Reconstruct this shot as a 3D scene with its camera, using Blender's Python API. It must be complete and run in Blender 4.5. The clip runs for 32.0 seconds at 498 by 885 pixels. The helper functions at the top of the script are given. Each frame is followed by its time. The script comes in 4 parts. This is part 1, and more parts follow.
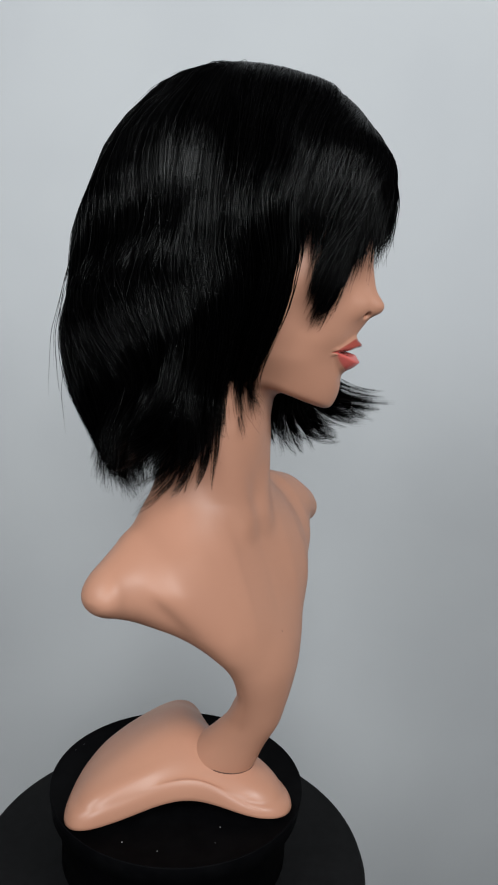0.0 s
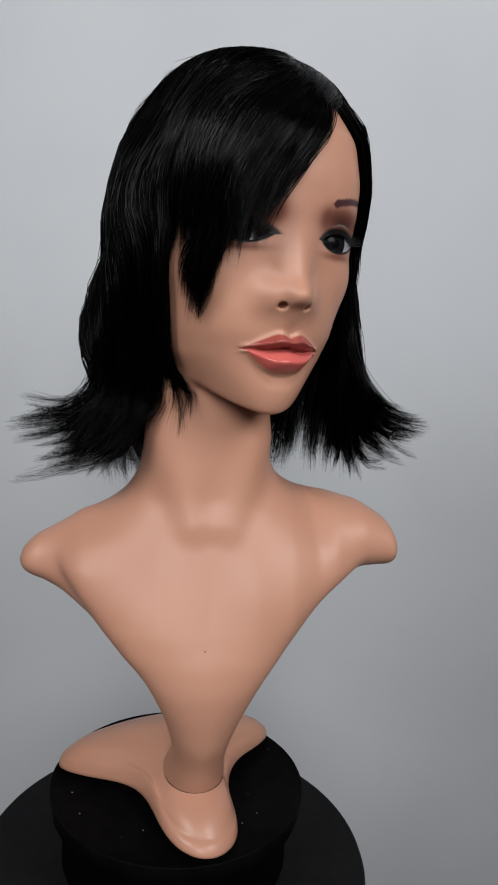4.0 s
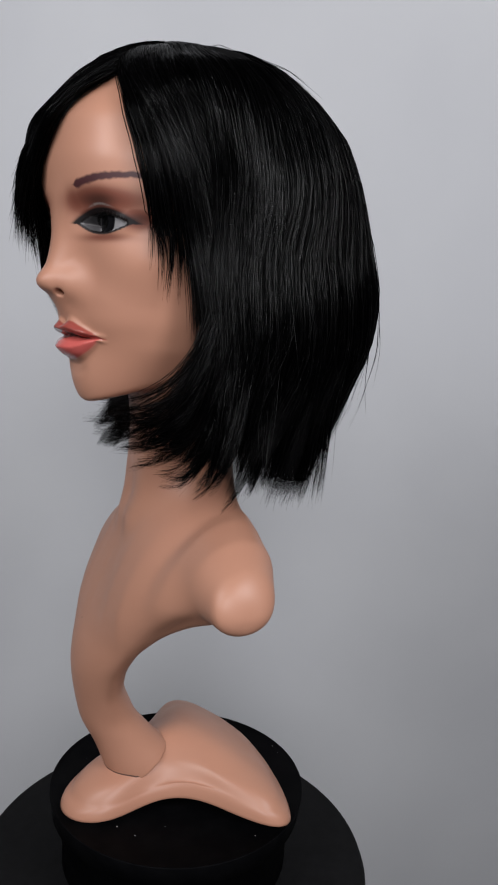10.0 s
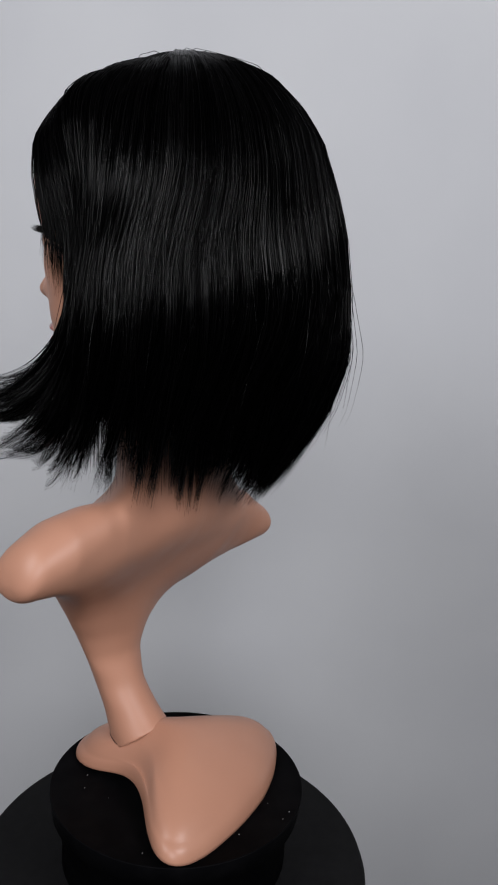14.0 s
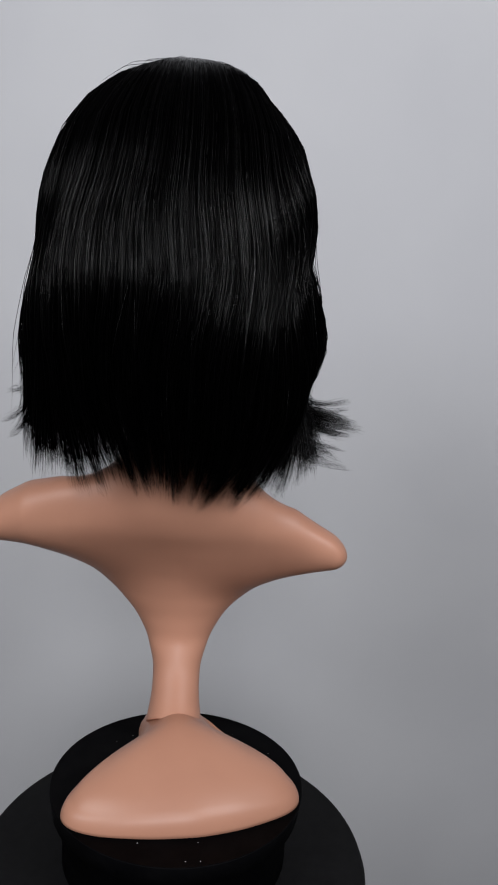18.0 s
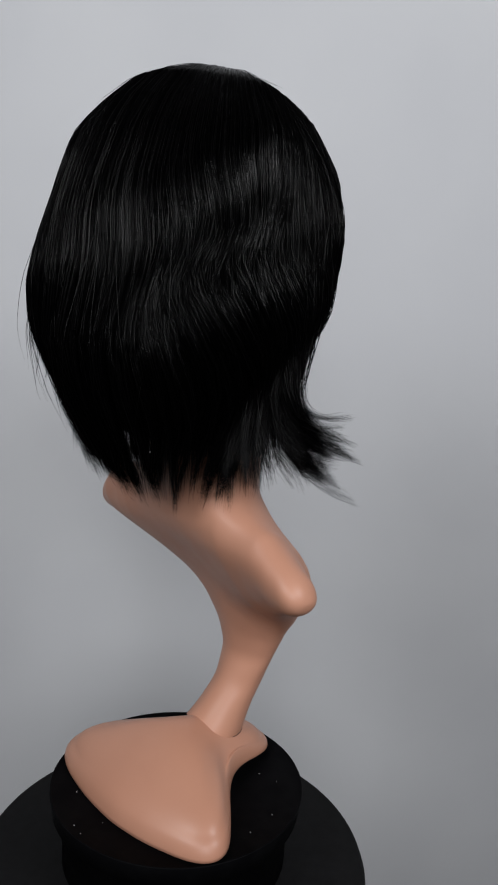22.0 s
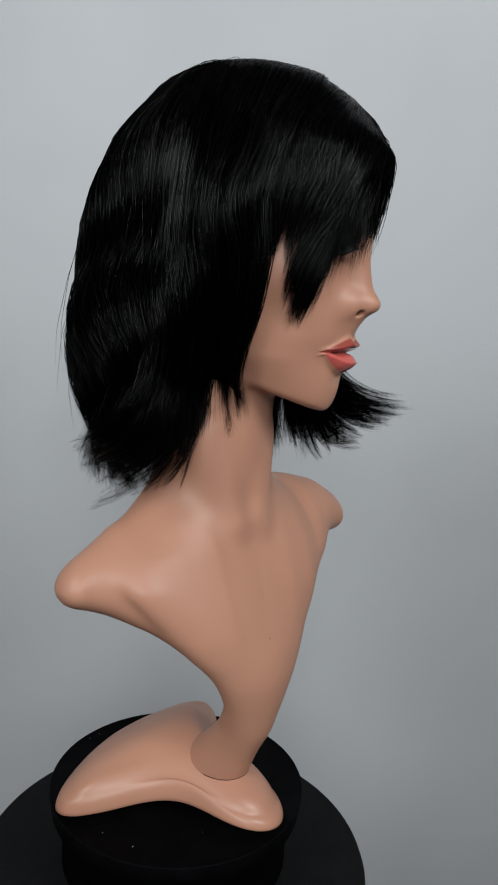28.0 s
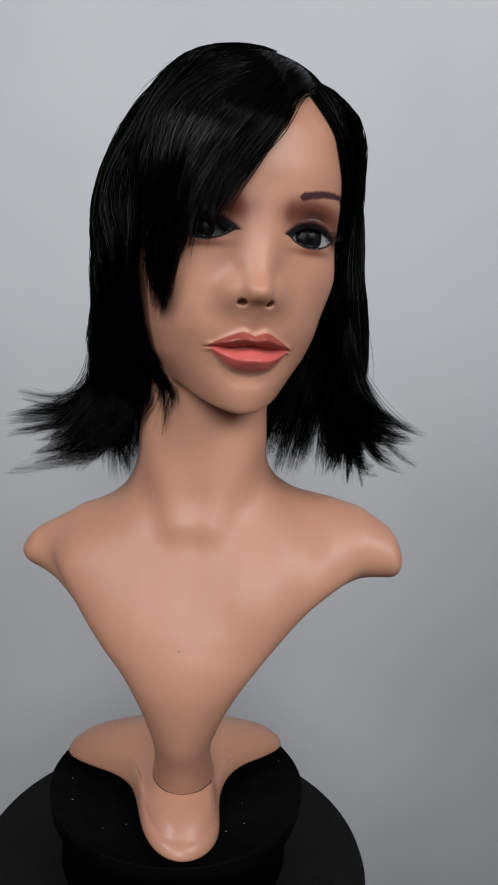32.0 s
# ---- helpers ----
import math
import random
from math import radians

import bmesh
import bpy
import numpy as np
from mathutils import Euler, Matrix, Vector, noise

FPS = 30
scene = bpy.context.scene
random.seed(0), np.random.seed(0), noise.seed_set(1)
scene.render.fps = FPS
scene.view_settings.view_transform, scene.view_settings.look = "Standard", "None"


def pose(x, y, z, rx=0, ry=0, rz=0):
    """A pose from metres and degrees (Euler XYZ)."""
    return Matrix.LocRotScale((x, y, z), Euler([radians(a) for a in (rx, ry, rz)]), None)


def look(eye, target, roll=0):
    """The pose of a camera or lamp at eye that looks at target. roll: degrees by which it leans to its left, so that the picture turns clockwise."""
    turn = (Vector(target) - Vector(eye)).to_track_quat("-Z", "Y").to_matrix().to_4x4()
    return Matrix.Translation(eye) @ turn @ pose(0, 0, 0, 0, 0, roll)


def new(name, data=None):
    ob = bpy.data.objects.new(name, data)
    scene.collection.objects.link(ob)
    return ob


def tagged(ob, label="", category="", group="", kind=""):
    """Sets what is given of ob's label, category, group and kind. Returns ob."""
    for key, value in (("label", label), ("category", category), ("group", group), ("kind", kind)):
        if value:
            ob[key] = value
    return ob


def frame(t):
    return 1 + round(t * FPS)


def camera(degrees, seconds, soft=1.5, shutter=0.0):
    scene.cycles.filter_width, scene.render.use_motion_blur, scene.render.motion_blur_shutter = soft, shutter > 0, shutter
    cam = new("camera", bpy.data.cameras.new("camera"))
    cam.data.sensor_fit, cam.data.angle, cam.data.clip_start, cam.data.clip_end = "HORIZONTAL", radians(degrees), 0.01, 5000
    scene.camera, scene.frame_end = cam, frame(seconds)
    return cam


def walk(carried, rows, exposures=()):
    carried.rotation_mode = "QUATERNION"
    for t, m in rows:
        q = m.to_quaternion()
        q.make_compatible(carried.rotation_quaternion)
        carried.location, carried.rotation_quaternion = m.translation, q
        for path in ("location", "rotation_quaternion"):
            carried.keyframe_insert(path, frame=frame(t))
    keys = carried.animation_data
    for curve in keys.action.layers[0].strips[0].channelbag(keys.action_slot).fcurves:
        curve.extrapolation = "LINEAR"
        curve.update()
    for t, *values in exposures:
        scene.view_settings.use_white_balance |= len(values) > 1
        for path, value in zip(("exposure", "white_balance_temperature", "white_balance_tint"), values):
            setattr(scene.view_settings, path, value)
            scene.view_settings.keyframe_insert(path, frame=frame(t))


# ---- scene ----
# Lengths of the modelled things are first set out in decimetres (the plate's radius is 1) and scaled by DM.
DM = 0.1
TOP = 0.80                     # height of the turning plate over the floor

# ---- camera ----
EYE = Vector((0.0, -0.5379, TOP + 0.3612))
PAN, TILT = radians(4.248), radians(-8.766)
AHEAD = Vector((math.sin(PAN) * math.cos(TILT), math.cos(PAN) * math.cos(TILT), math.sin(TILT)))
cam = camera(38.08, 32.0, soft=2.0)
still = look(EYE, EYE + AHEAD, 3.70)
walk(cam, [(0.0, still), (32.0, still)],
     [(0.0, 0.17, 6340, 5), (2.5, 0.12, 6360, 6), (5.0, 0.0, 6480, 10), (12.0, 0.0, 6430, 12), (19.0, 0.0, 6430, 12), (22.0, 0.0, 6440, 10),
      (25.0, -0.02, 6420, 8), (28.0, -0.05, 6340, 5), (29.0, -0.06, 6360, 6), (32.0, -0.04, 6450, 10)])

# turn of the plate: seconds, degrees
TURN = [(0, 73.6), (0.5, 67.6), (1, 61.6), (1.5, 55.6), (2, 49.6), (2.5, 43.3), (4.5, 18.2), (5, 12.1), (5.5, 6.0), (6, 0), (7, -12.9), (8, -26.8),
        (9, -40.3), (10, -53.8), (11, -67.7), (12, -81.6), (13, -95.4), (14, -109.1), (15, -122.8), (15.5, -129.6), (17.5, -156.2), (18, -163.2),
        (19, -177.4), (20, -191.2), (21, -205.3), (22, -219.4), (23, -234), (24, -248.6), (25, -261.4), (25.5, -267.7), (27.5, -292.4), (28, -298.4),
        (29, -310.4), (30, -323), (31, -335.7), (32, -347.9)]

# ---- world and light ----
world = bpy.data.worlds.new("room_air")
world.use_nodes = True
world.node_tree.nodes["Background"].inputs[0].default_value = (0.55, 0.6, 0.68, 1)
world.node_tree.nodes["Background"].inputs[1].default_value = 0.05
scene.world = world
scene.view_settings.exposure = 0.0


def softbox(name, eye, target, sx, sy, watts, colour=(1, 1, 1)):
    lamp = bpy.data.lights.new(name, "AREA")
    lamp.shape, lamp.size, lamp.size_y, lamp.energy, lamp.color = "RECTANGLE", sx, sy, watts, colour
    ob = new(name, lamp)
    ob.matrix_world = look(eye, target)
    return ob


softbox("softbox_lamp", (-0.78, -0.98, TOP + 1.02), (0, 0.5, TOP + 0.60), 0.50, 0.50, 10.7, (0.985, 0.985, 1.0))
softbox("softbox_lamp", (0.82, -0.95, TOP + 1.02), (0, 0.5, TOP + 0.60), 0.50, 0.50, 12.3, (0.985, 0.985, 1.0))
# added wide fill from behind the camera, an unseen source that brightens the front
softbox("softbox_lamp", (0.05, -2.30, TOP + 1.15), (0, 0.7, TOP + 0.62), 1.00, 0.70, 30.0, (0.985, 0.985, 1.0))



# ---- materials ----
class Nodes:
    def __init__(self, name):
        self.mat = bpy.data.materials.new(name)
        self.mat.use_nodes = True
        self.tree = self.mat.node_tree
        self.bsdf = self.tree.nodes["Principled BSDF"]

    def node(self, kind, **inputs):
        n = self.tree.nodes.new(kind)
        for key, value in inputs.items():
            self.put(n.inputs[key], value)
        return n

    def put(self, socket, value):
        if isinstance(value, bpy.types.NodeSocket):
            self.tree.links.new(value, socket)
        else:
            socket.default_value = value

    def set(self, **inputs):
        for key, value in inputs.items():
            self.put(self.bsdf.inputs[key.replace("_", " ")], value)

    def coords(self):
        return self.tree.nodes.new("ShaderNodeTexCoord").outputs["Object"]

    def noise(self, scale, detail=3.0, rough=0.5, vector=None):
        n = self.node("ShaderNodeTexNoise", Scale=scale, Detail=detail, Roughness=rough, Vector=vector or self.coords())
        return n.outputs["Fac"]

    def ramp(self, fac, a, b, va=0.0, vb=1.0):
        n = self.tree.nodes.new("ShaderNodeMapRange")
        n.interpolation_type = "SMOOTHSTEP"
        for i, v in enumerate((fac, a, b, va, vb)):
            self.put(n.inputs[i], v)
        return n.outputs[0]

    def math(self, op, a, b=0.0):
        n = self.tree.nodes.new("ShaderNodeMath")
        n.operation = op
        self.put(n.inputs[0], a)
        self.put(n.inputs[1], b)
        return n.outputs[0]

    def mix(self, fac, a, b):
        n = self.tree.nodes.new("ShaderNodeMix")
        n.data_type = "RGBA"
        self.put(n.inputs[0], fac)
        self.put(n.inputs[6], a)
        self.put(n.inputs[7], b)
        return n.outputs[2]

    def attr(self, name):
        n = self.tree.nodes.new("ShaderNodeAttribute")
        n.attribute_name = name
        return n.outputs["Fac"]

    def bump(self, height, strength, distance=0.002):
        n = self.node("ShaderNodeBump", Strength=strength, Distance=distance, Height=height)
        self.put(self.bsdf.inputs["Normal"], n.outputs[0])


def rgb(r, g, b):
    return (r, g, b, 1.0)


SKIN_A, SKIN_B = rgb(0.45, 0.226, 0.150), rgb(0.415, 0.204, 0.135)


def skin_base(m):
    return m.mix(m.ramp(m.noise(9.0, 4), 0.35, 0.7), SKIN_A, SKIN_B)


def make_skin_plain():
    m = Nodes("moulded_skin_tone_plastic")
    m.set(Base_Color=skin_base(m), Roughness=m.ramp(m.noise(30, 3), 0.3, 0.7, 0.34, 0.42), IOR=1.42)
    m.bump(m.noise(700, 2), 0.04, 0.0006)
    return m.mat


def make_skin_painted():
    m = Nodes("painted_skin_tone_plastic")
    col = skin_base(m)
    # eye shadow, brown to dark, soft edged
    shade = m.attr("shadow")
    col = m.mix(m.ramp(shade, 0.0, 0.62, 0.0, 0.94), col, rgb(0.15, 0.048, 0.032))
    col = m.mix(m.ramp(shade, 0.55, 0.95, 0.0, 0.85), col, rgb(0.035, 0.017, 0.014))
    # highlight along the fold of the lid, painted in as a pale grey arc
    col = m.mix(m.ramp(m.attr("crease_glint"), 0.2, 0.9, 0.0, 0.7), col, rgb(0.20, 0.175, 0.165))
    # brow in short pencil strokes
    brow = m.math("ADD", m.attr("brow"), m.math("MULTIPLY", m.math("SUBTRACT", m.noise(320, 3), 0.5), 0.022))
    col = m.mix(m.ramp(brow, -0.006, 0.012), col, rgb(0.055, 0.018, 0.02))
    lip = m.attr("lip")
    lipcol = m.mix(m.ramp(m.attr("liplow"), -0.01, 0.01), rgb(0.27, 0.058, 0.045), rgb(0.51, 0.104, 0.090))
    lipfac = m.ramp(lip, -0.006, 0.008)
    col = m.mix(lipfac, col, lipcol)
    liner = m.attr("liner")
    col = m.mix(m.ramp(liner, 0.0, 0.5), col, rgb(0.008, 0.006, 0.006))
    eye = m.attr("eye")
    iris = m.attr("iris")
    ring = m.mix(m.ramp(iris, 0.030, 0.036), rgb(0.002, 0.002, 0.002), rgb(0.006, 0.006, 0.007))
    ring = m.mix(m.ramp(iris, 0.062, 0.068), ring, rgb(0.004, 0.004, 0.005))
    ball = m.mix(m.ramp(iris, 0.078, 0.088), ring, rgb(0.22, 0.215, 0.22))
    eyefac = m.ramp(eye, -0.004, 0.004)
    col = m.mix(eyefac, col, ball)
    # a painted white glint under the brow and a dark speck on the chest
    for spot, r, c in (((0.0545, -0.112, 0.4355), 0.0008, rgb(0.7, 0.55, 0.48)), ((-0.021, -0.084, 0.147), 0.0009, rgb(0.06, 0.02, 0.015))):
        gap = m.tree.nodes.new("ShaderNodeVectorMath")
        gap.operation = "DISTANCE"
        m.put(gap.inputs[0], m.coords())
        gap.inputs[1].default_value = spot
        near = m.tree.nodes.new("ShaderNodeVectorMath")
        near.operation = "MULTIPLY"
        m.put(near.inputs[0], m.coords())
        near.inputs[1].default_value = (1, 0.15, 1)
        m.put(gap.inputs[0], near.outputs[0])
        gap.inputs[1].default_value = (spot[0], spot[1] * 0.15, spot[2])
        col = m.mix(m.ramp(gap.outputs["Value"], r * 0.7, r * 1.3, 1.0, 0.0), col, c)
    lash = m.attr("lash")
    col = m.mix(m.ramp(lash, 0.4, 0.6), col, rgb(0.004, 0.004, 0.004))
    rough = m.ramp(m.noise(30, 3), 0.3, 0.7, 0.40, 0.47)
    m.set(Base_Color=col, Roughness=m.math("SUBTRACT", rough, m.math("ADD", m.math("MULTIPLY", m.ramp(shade, 0.5, 0.95, 0.0, 1.0), 0.02), m.math("ADD", m.math("MULTIPLY", lipfac, 0.29), m.math("MULTIPLY", eyefac, 0.24)))), IOR=1.42,
          Specular_IOR_Level=m.math("SUBTRACT", 0.5, m.math("MAXIMUM", m.math("MULTIPLY", eyefac, 0.42), m.ramp(shade, 0.2, 0.8, 0.0, 0.38))))
    m.bump(m.noise(700, 2), 0.04, 0.0006)
    return m.mat


def make_hair():
    m = Nodes("black_synthetic_hair")
    info = m.tree.nodes.new("ShaderNodeNewGeometry")
    tone = m.mix(info.outputs["Random Per Island"], rgb(0.0004, 0.0004, 0.0005), rgb(0.0010, 0.0009, 0.0010))
    m.set(Base_Color=tone, Roughness=m.ramp(info.outputs["Random Per Island"], 0, 1, 0.17, 0.28), IOR=1.28,
          Specular_IOR_Level=m.ramp(info.outputs["Random Per Island"], 0.25, 1, 0.075, 0.41))
    return m.mat


def make_cap():
    m = Nodes("dark_wig_cap_mesh")
    m.set(Base_Color=m.mix(m.noise(180, 2), rgb(0.0008, 0.0008, 0.0008), rgb(0.0016, 0.0016, 0.0016)), Roughness=0.9, Specular_IOR_Level=0.05)
    return m.mat


def make_plate():
    m = Nodes("matt_black_plastic")
    col = m.mix(m.ramp(m.noise(45, 5, 0.6), 0.35, 0.75), rgb(0.0016, 0.0016, 0.002), rgb(0.003, 0.003, 0.0034))
    m.set(Specular_IOR_Level=0.03, Base_Color=col, Roughness=m.ramp(m.noise(60, 4), 0.3, 0.7, 0.5, 0.62), IOR=1.45)
    m.bump(m.noise(900, 2), 0.08, 0.0005)
    return m.mat


def make_joint():
    m = Nodes("joint_shade_brown")
    m.set(Base_Color=m.mix(m.noise(300, 2), rgb(0.05, 0.022, 0.014), rgb(0.10, 0.045, 0.03)), Roughness=0.8)
    return m.mat


def make_felt():
    m = Nodes("black_covering")
    col = m.mix(m.ramp(m.noise(120, 4), 0.3, 0.7), rgb(0.003, 0.003, 0.0033), rgb(0.005, 0.005, 0.0055))
    m.set(Specular_IOR_Level=0.12, Base_Color=col, Roughness=0.75)
    m.bump(m.noise(1200, 2), 0.15, 0.0006)
    return m.mat


def make_wall(name, a, b):
    m = Nodes(name)
    col = m.mix(m.ramp(m.noise(2.2, 4), 0.3, 0.75), a, b)
    m.set(Base_Color=col, Roughness=0.85)
    m.bump(m.noise(160, 4), 0.06, 0.001)
    return m.mat


def make_dust():
    m = Nodes("pale_dust")
    m.set(Base_Color=m.mix(m.noise(500, 2), rgb(0.15, 0.15, 0.15), rgb(0.3, 0.3, 0.3)), Roughness=0.9)
    return m.mat


SKIN, PAINTED, HAIR, CAP = make_skin_plain(), make_skin_painted(), make_hair(), make_cap()
PLATE, FELT, DUST = make_plate(), make_felt(), make_dust()
JOINT = make_joint()
WALL = make_wall("cool_grey_painted_wall", rgb(0.50, 0.51, 0.53), rgb(0.55, 0.56, 0.575))
FLOOR = make_wall("dark_floor_covering", rgb(0.05, 0.05, 0.052), rgb(0.07, 0.07, 0.07))
DARK = make_wall("dark_grey_wall_paint", rgb(0.045, 0.046, 0.05), rgb(0.06, 0.06, 0.064))
CEIL = make_wall("dark_ceiling_paint", rgb(0.06, 0.06, 0.062), rgb(0.08, 0.08, 0.08))


# ---- mesh helpers ----
def mesh_ob(name, verts, faces, material, smooth=True):
    me = bpy.data.meshes.new(name)
    me.from_pydata([tuple(v) for v in verts], [], [tuple(f) for f in faces])
    me.materials.append(material)
    if smooth:
        me.polygons.foreach_set("use_smooth", [True] * len(me.polygons))
    me.update()
    return new(name, me)


def part(name, bm, material, parent, label=""):
    me = bpy.data.meshes.new(name)
    bm.to_mesh(me)
    bm.free()
    me.materials.append(material)
    ob = new(name, me)
    ob.parent = parent
    if label:
        ob["label"] = label
    return ob


def box_bm(size, at, bevel=0.0):
    bm = bmesh.new()
    bmesh.ops.create_cube(bm, size=1.0, matrix=Matrix.Translation(at) @ Matrix.Diagonal((*size, 1)))
    if bevel:
        bmesh.ops.bevel(bm, geom=list(bm.edges), offset=bevel, segments=2, affect="EDGES")
    return bm


def lathe_bm(profile, steps=128, smooth=True):
    """Turns a profile of (radius, height) round the z axis; closed where the radius is 0."""
    bm = bmesh.new()
    rings = []
    for r, z in profile:
        if r < 1e-6:
            rings.append([bm.verts.new((0, 0, z))])
        else:
            rings.append([bm.verts.new((r * math.cos(a), r * math.sin(a), z)) for a in [2 * math.pi * i / steps for i in range(steps)]])
    for a, b in zip(rings, rings[1:]):
        for i in range(steps):
            j = (i + 1) % steps
            if len(a) == 1 and len(b) > 1:
                bm.faces.new((a[0], b[i], b[j]))
            elif len(b) == 1 and len(a) > 1:
                bm.faces.new((a[i], b[0], a[j]))
            elif len(a) > 1:
                bm.faces.new((a[i], b[i], b[j], a[j]))
    bmesh.ops.recalc_face_normals(bm, faces=bm.faces)
    for f in bm.faces:
        f.smooth = smooth
    return bm


# ---- smooth solids ----
def smin(a, b, k):
    h = np.clip(0.5 + 0.5 * (b - a) / k, 0, 1)
    return b + (a - b) * h - k * h * (1 - h)


def smax(a, b, k):
    return -smin(-a, -b, k)


def ball(p, c, r):
    return np.sqrt((p[0] - c[0]) ** 2 + (p[1] - c[1]) ** 2 + (p[2] - c[2]) ** 2) - r


def step01(a, b, x):
    t = np.clip((x - a) / (b - a), 0, 1)
    return t * t * (3 - 2 * t)


def egg(p, c, r):
    x, y, z = (p[0] - c[0]) / r[0], (p[1] - c[1]) / r[1], (p[2] - c[2]) / r[2]
    k0 = np.sqrt(x * x + y * y + z * z) + 1e-9
    k1 = np.sqrt((x / r[0]) ** 2 + (y / r[1]) ** 2 + (z / r[2]) ** 2) + 1e-9
    return k0 * (k0 - 1) / k1


def cone(p, a, b, ra, rb):
    """A bar from a to b with round ends, whose radius goes from ra to rb."""
    ab = [b[i] - a[i] for i in range(3)]
    t = sum((p[i] - a[i]) * ab[i] for i in range(3)) / sum(v * v for v in ab)
    t = np.clip(t, 0, 1)
    return np.sqrt(sum((p[i] - a[i] - t * ab[i]) ** 2 for i in range(3))) - (ra + (rb - ra) * t)


def eased(xs, ys, n=600, soft=9):
    """A smoothed line through a few values."""
    x = np.linspace(xs[0], xs[-1], n)
    y = np.interp(x, xs, ys)
    kernel = np.hanning(2 * soft + 3)
    kernel /= kernel.sum()
    pad = np.r_[np.full(soft + 1, y[0]), y, np.full(soft + 1, y[-1])]
    return x, np.convolve(pad, kernel, "valid")


def isosurface(field, lo, hi, h, block=8):
    """The surface where field is 0, by surface nets over the blocks that it crosses."""
    lo = np.array(lo, float)
    n = np.ceil((np.array(hi) - lo) / (h * block)).astype(int)
    bi = np.stack(np.meshgrid(*[np.arange(k) for k in n], indexing="ij"), -1).reshape(-1, 3)
    mid = lo + (bi + 0.5) * block * h
    bi = bi[np.abs(field(mid.T)) < block * h * 1.6]
    step = np.arange(block + 1)
    g = np.stack(np.meshgrid(step, step, step, indexing="ij"), -1)
    idx = bi[:, None, None, None, :] * block + g[None]
    pts = lo + idx.reshape(-1, 3) * h
    val = np.concatenate([field(chunk.T) for chunk in np.array_split(pts, max(1, len(pts) // 400000))]).reshape(len(bi), *g.shape[:3])
    big = n * block + 2

    def key(i):
        return (i[..., 0] * big[1] + i[..., 1]) * big[2] + i[..., 2]
    # cells
    corner = [(i, j, k) for i in (0, 1) for j in (0, 1) for k in (0, 1)]
    cv = np.stack([val[:, i:block + i, j:block + j, k:block + k] for i, j, k in corner], -1)
    inside = cv < 0
    cross = inside.any(-1) & ~inside.all(-1)
    w = np.argwhere(cross)
    cells = idx[w[:, 0], w[:, 1], w[:, 2], w[:, 3]]
    cvs = cv[cross]
    acc, cnt = np.zeros((len(cells), 3)), np.zeros(len(cells))
    for a in range(8):
        for b in range(a + 1, 8):
            ca, cb = np.array(corner[a]), np.array(corner[b])
            if np.abs(ca - cb).sum() != 1:
                continue
            va, vb = cvs[:, a], cvs[:, b]
            m = (va < 0) != (vb < 0)
            t = (va / np.where(va == vb, 1, va - vb))[m, None]
            acc[m] += ca + t * (cb - ca)
            cnt[m] += 1
    verts = lo + (cells + acc / cnt[:, None]) * h
    keys = key(cells)
    order = np.argsort(keys)
    keys, verts = keys[order], verts[order]
    quads = []
    for ax in range(3):
        sl = [slice(0, block)] * 3
        a = val[:, 0:block, 0:block, 0:block]
        up = [slice(0, block)] * 3
        up[ax] = slice(1, block + 1)
        b = val[(slice(None), *up)]
        m = np.argwhere((a < 0) != (b < 0))
        at = idx[m[:, 0], m[:, 1], m[:, 2], m[:, 3]]
        flip = a[m[:, 0], m[:, 1], m[:, 2], m[:, 3]] < 0
        u, v = np.eye(3, dtype=int)[(ax + 1) % 3], np.eye(3, dtype=int)[(ax + 2) % 3]
        q = np.stack([key(at), key(at - u), key(at - u - v), key(at - v)], -1)
        q[~flip] = q[~flip][:, ::-1]
        quads.append(q)
    quads = np.concatenate(quads)
    f = np.searchsorted(keys, quads)
    f = np.clip(f, 0, len(keys) - 1)
    good = (keys[f] == quads).all(1)
    return verts, f[good]


# ---- the bust ----
HX = 0.079                                 # the face's middle plane
LEAN = radians(16.85)                       # the chest is turned this far from the face
CHEST = (0.007, -0.201)

Z_ROW = [-0.1, 0.30, 0.50, 0.70, 0.95, 1.15, 1.35, 1.55, 1.75, 1.90, 2.05, 2.20, 2.40, 2.70, 3.00, 3.40]
WIDE = eased(Z_ROW, [0.259, 0.235, 0.201, 0.203, 0.281, 0.386, 0.537, 0.666, 0.779, 0.853, 0.78, 0.622, 0.516, 0.466, 0.449, 0.44], 600, 20)
FRONT = eased(Z_ROW, [0.24, 0.439, 0.515, 0.627, 0.683, 0.707, 0.675, 0.595, 0.465, 0.37, 0.315, 0.30, 0.29, 0.308, 0.326, 0.387], 600, 22)
BACK = eased(Z_ROW, [-0.522, -0.188, 0.039, 0.215, 0.322, 0.3, 0.234, 0.135, 0.032, -0.076, -0.231, -0.336, -0.394, -0.425, -0.441, -0.433], 600, 18)


def shoulder_tables(out, top, low, deep, fwd, shear):
    return [eased(out, v, 400, 16) for v in (top, low, deep, fwd, shear)] + [out[-1]]


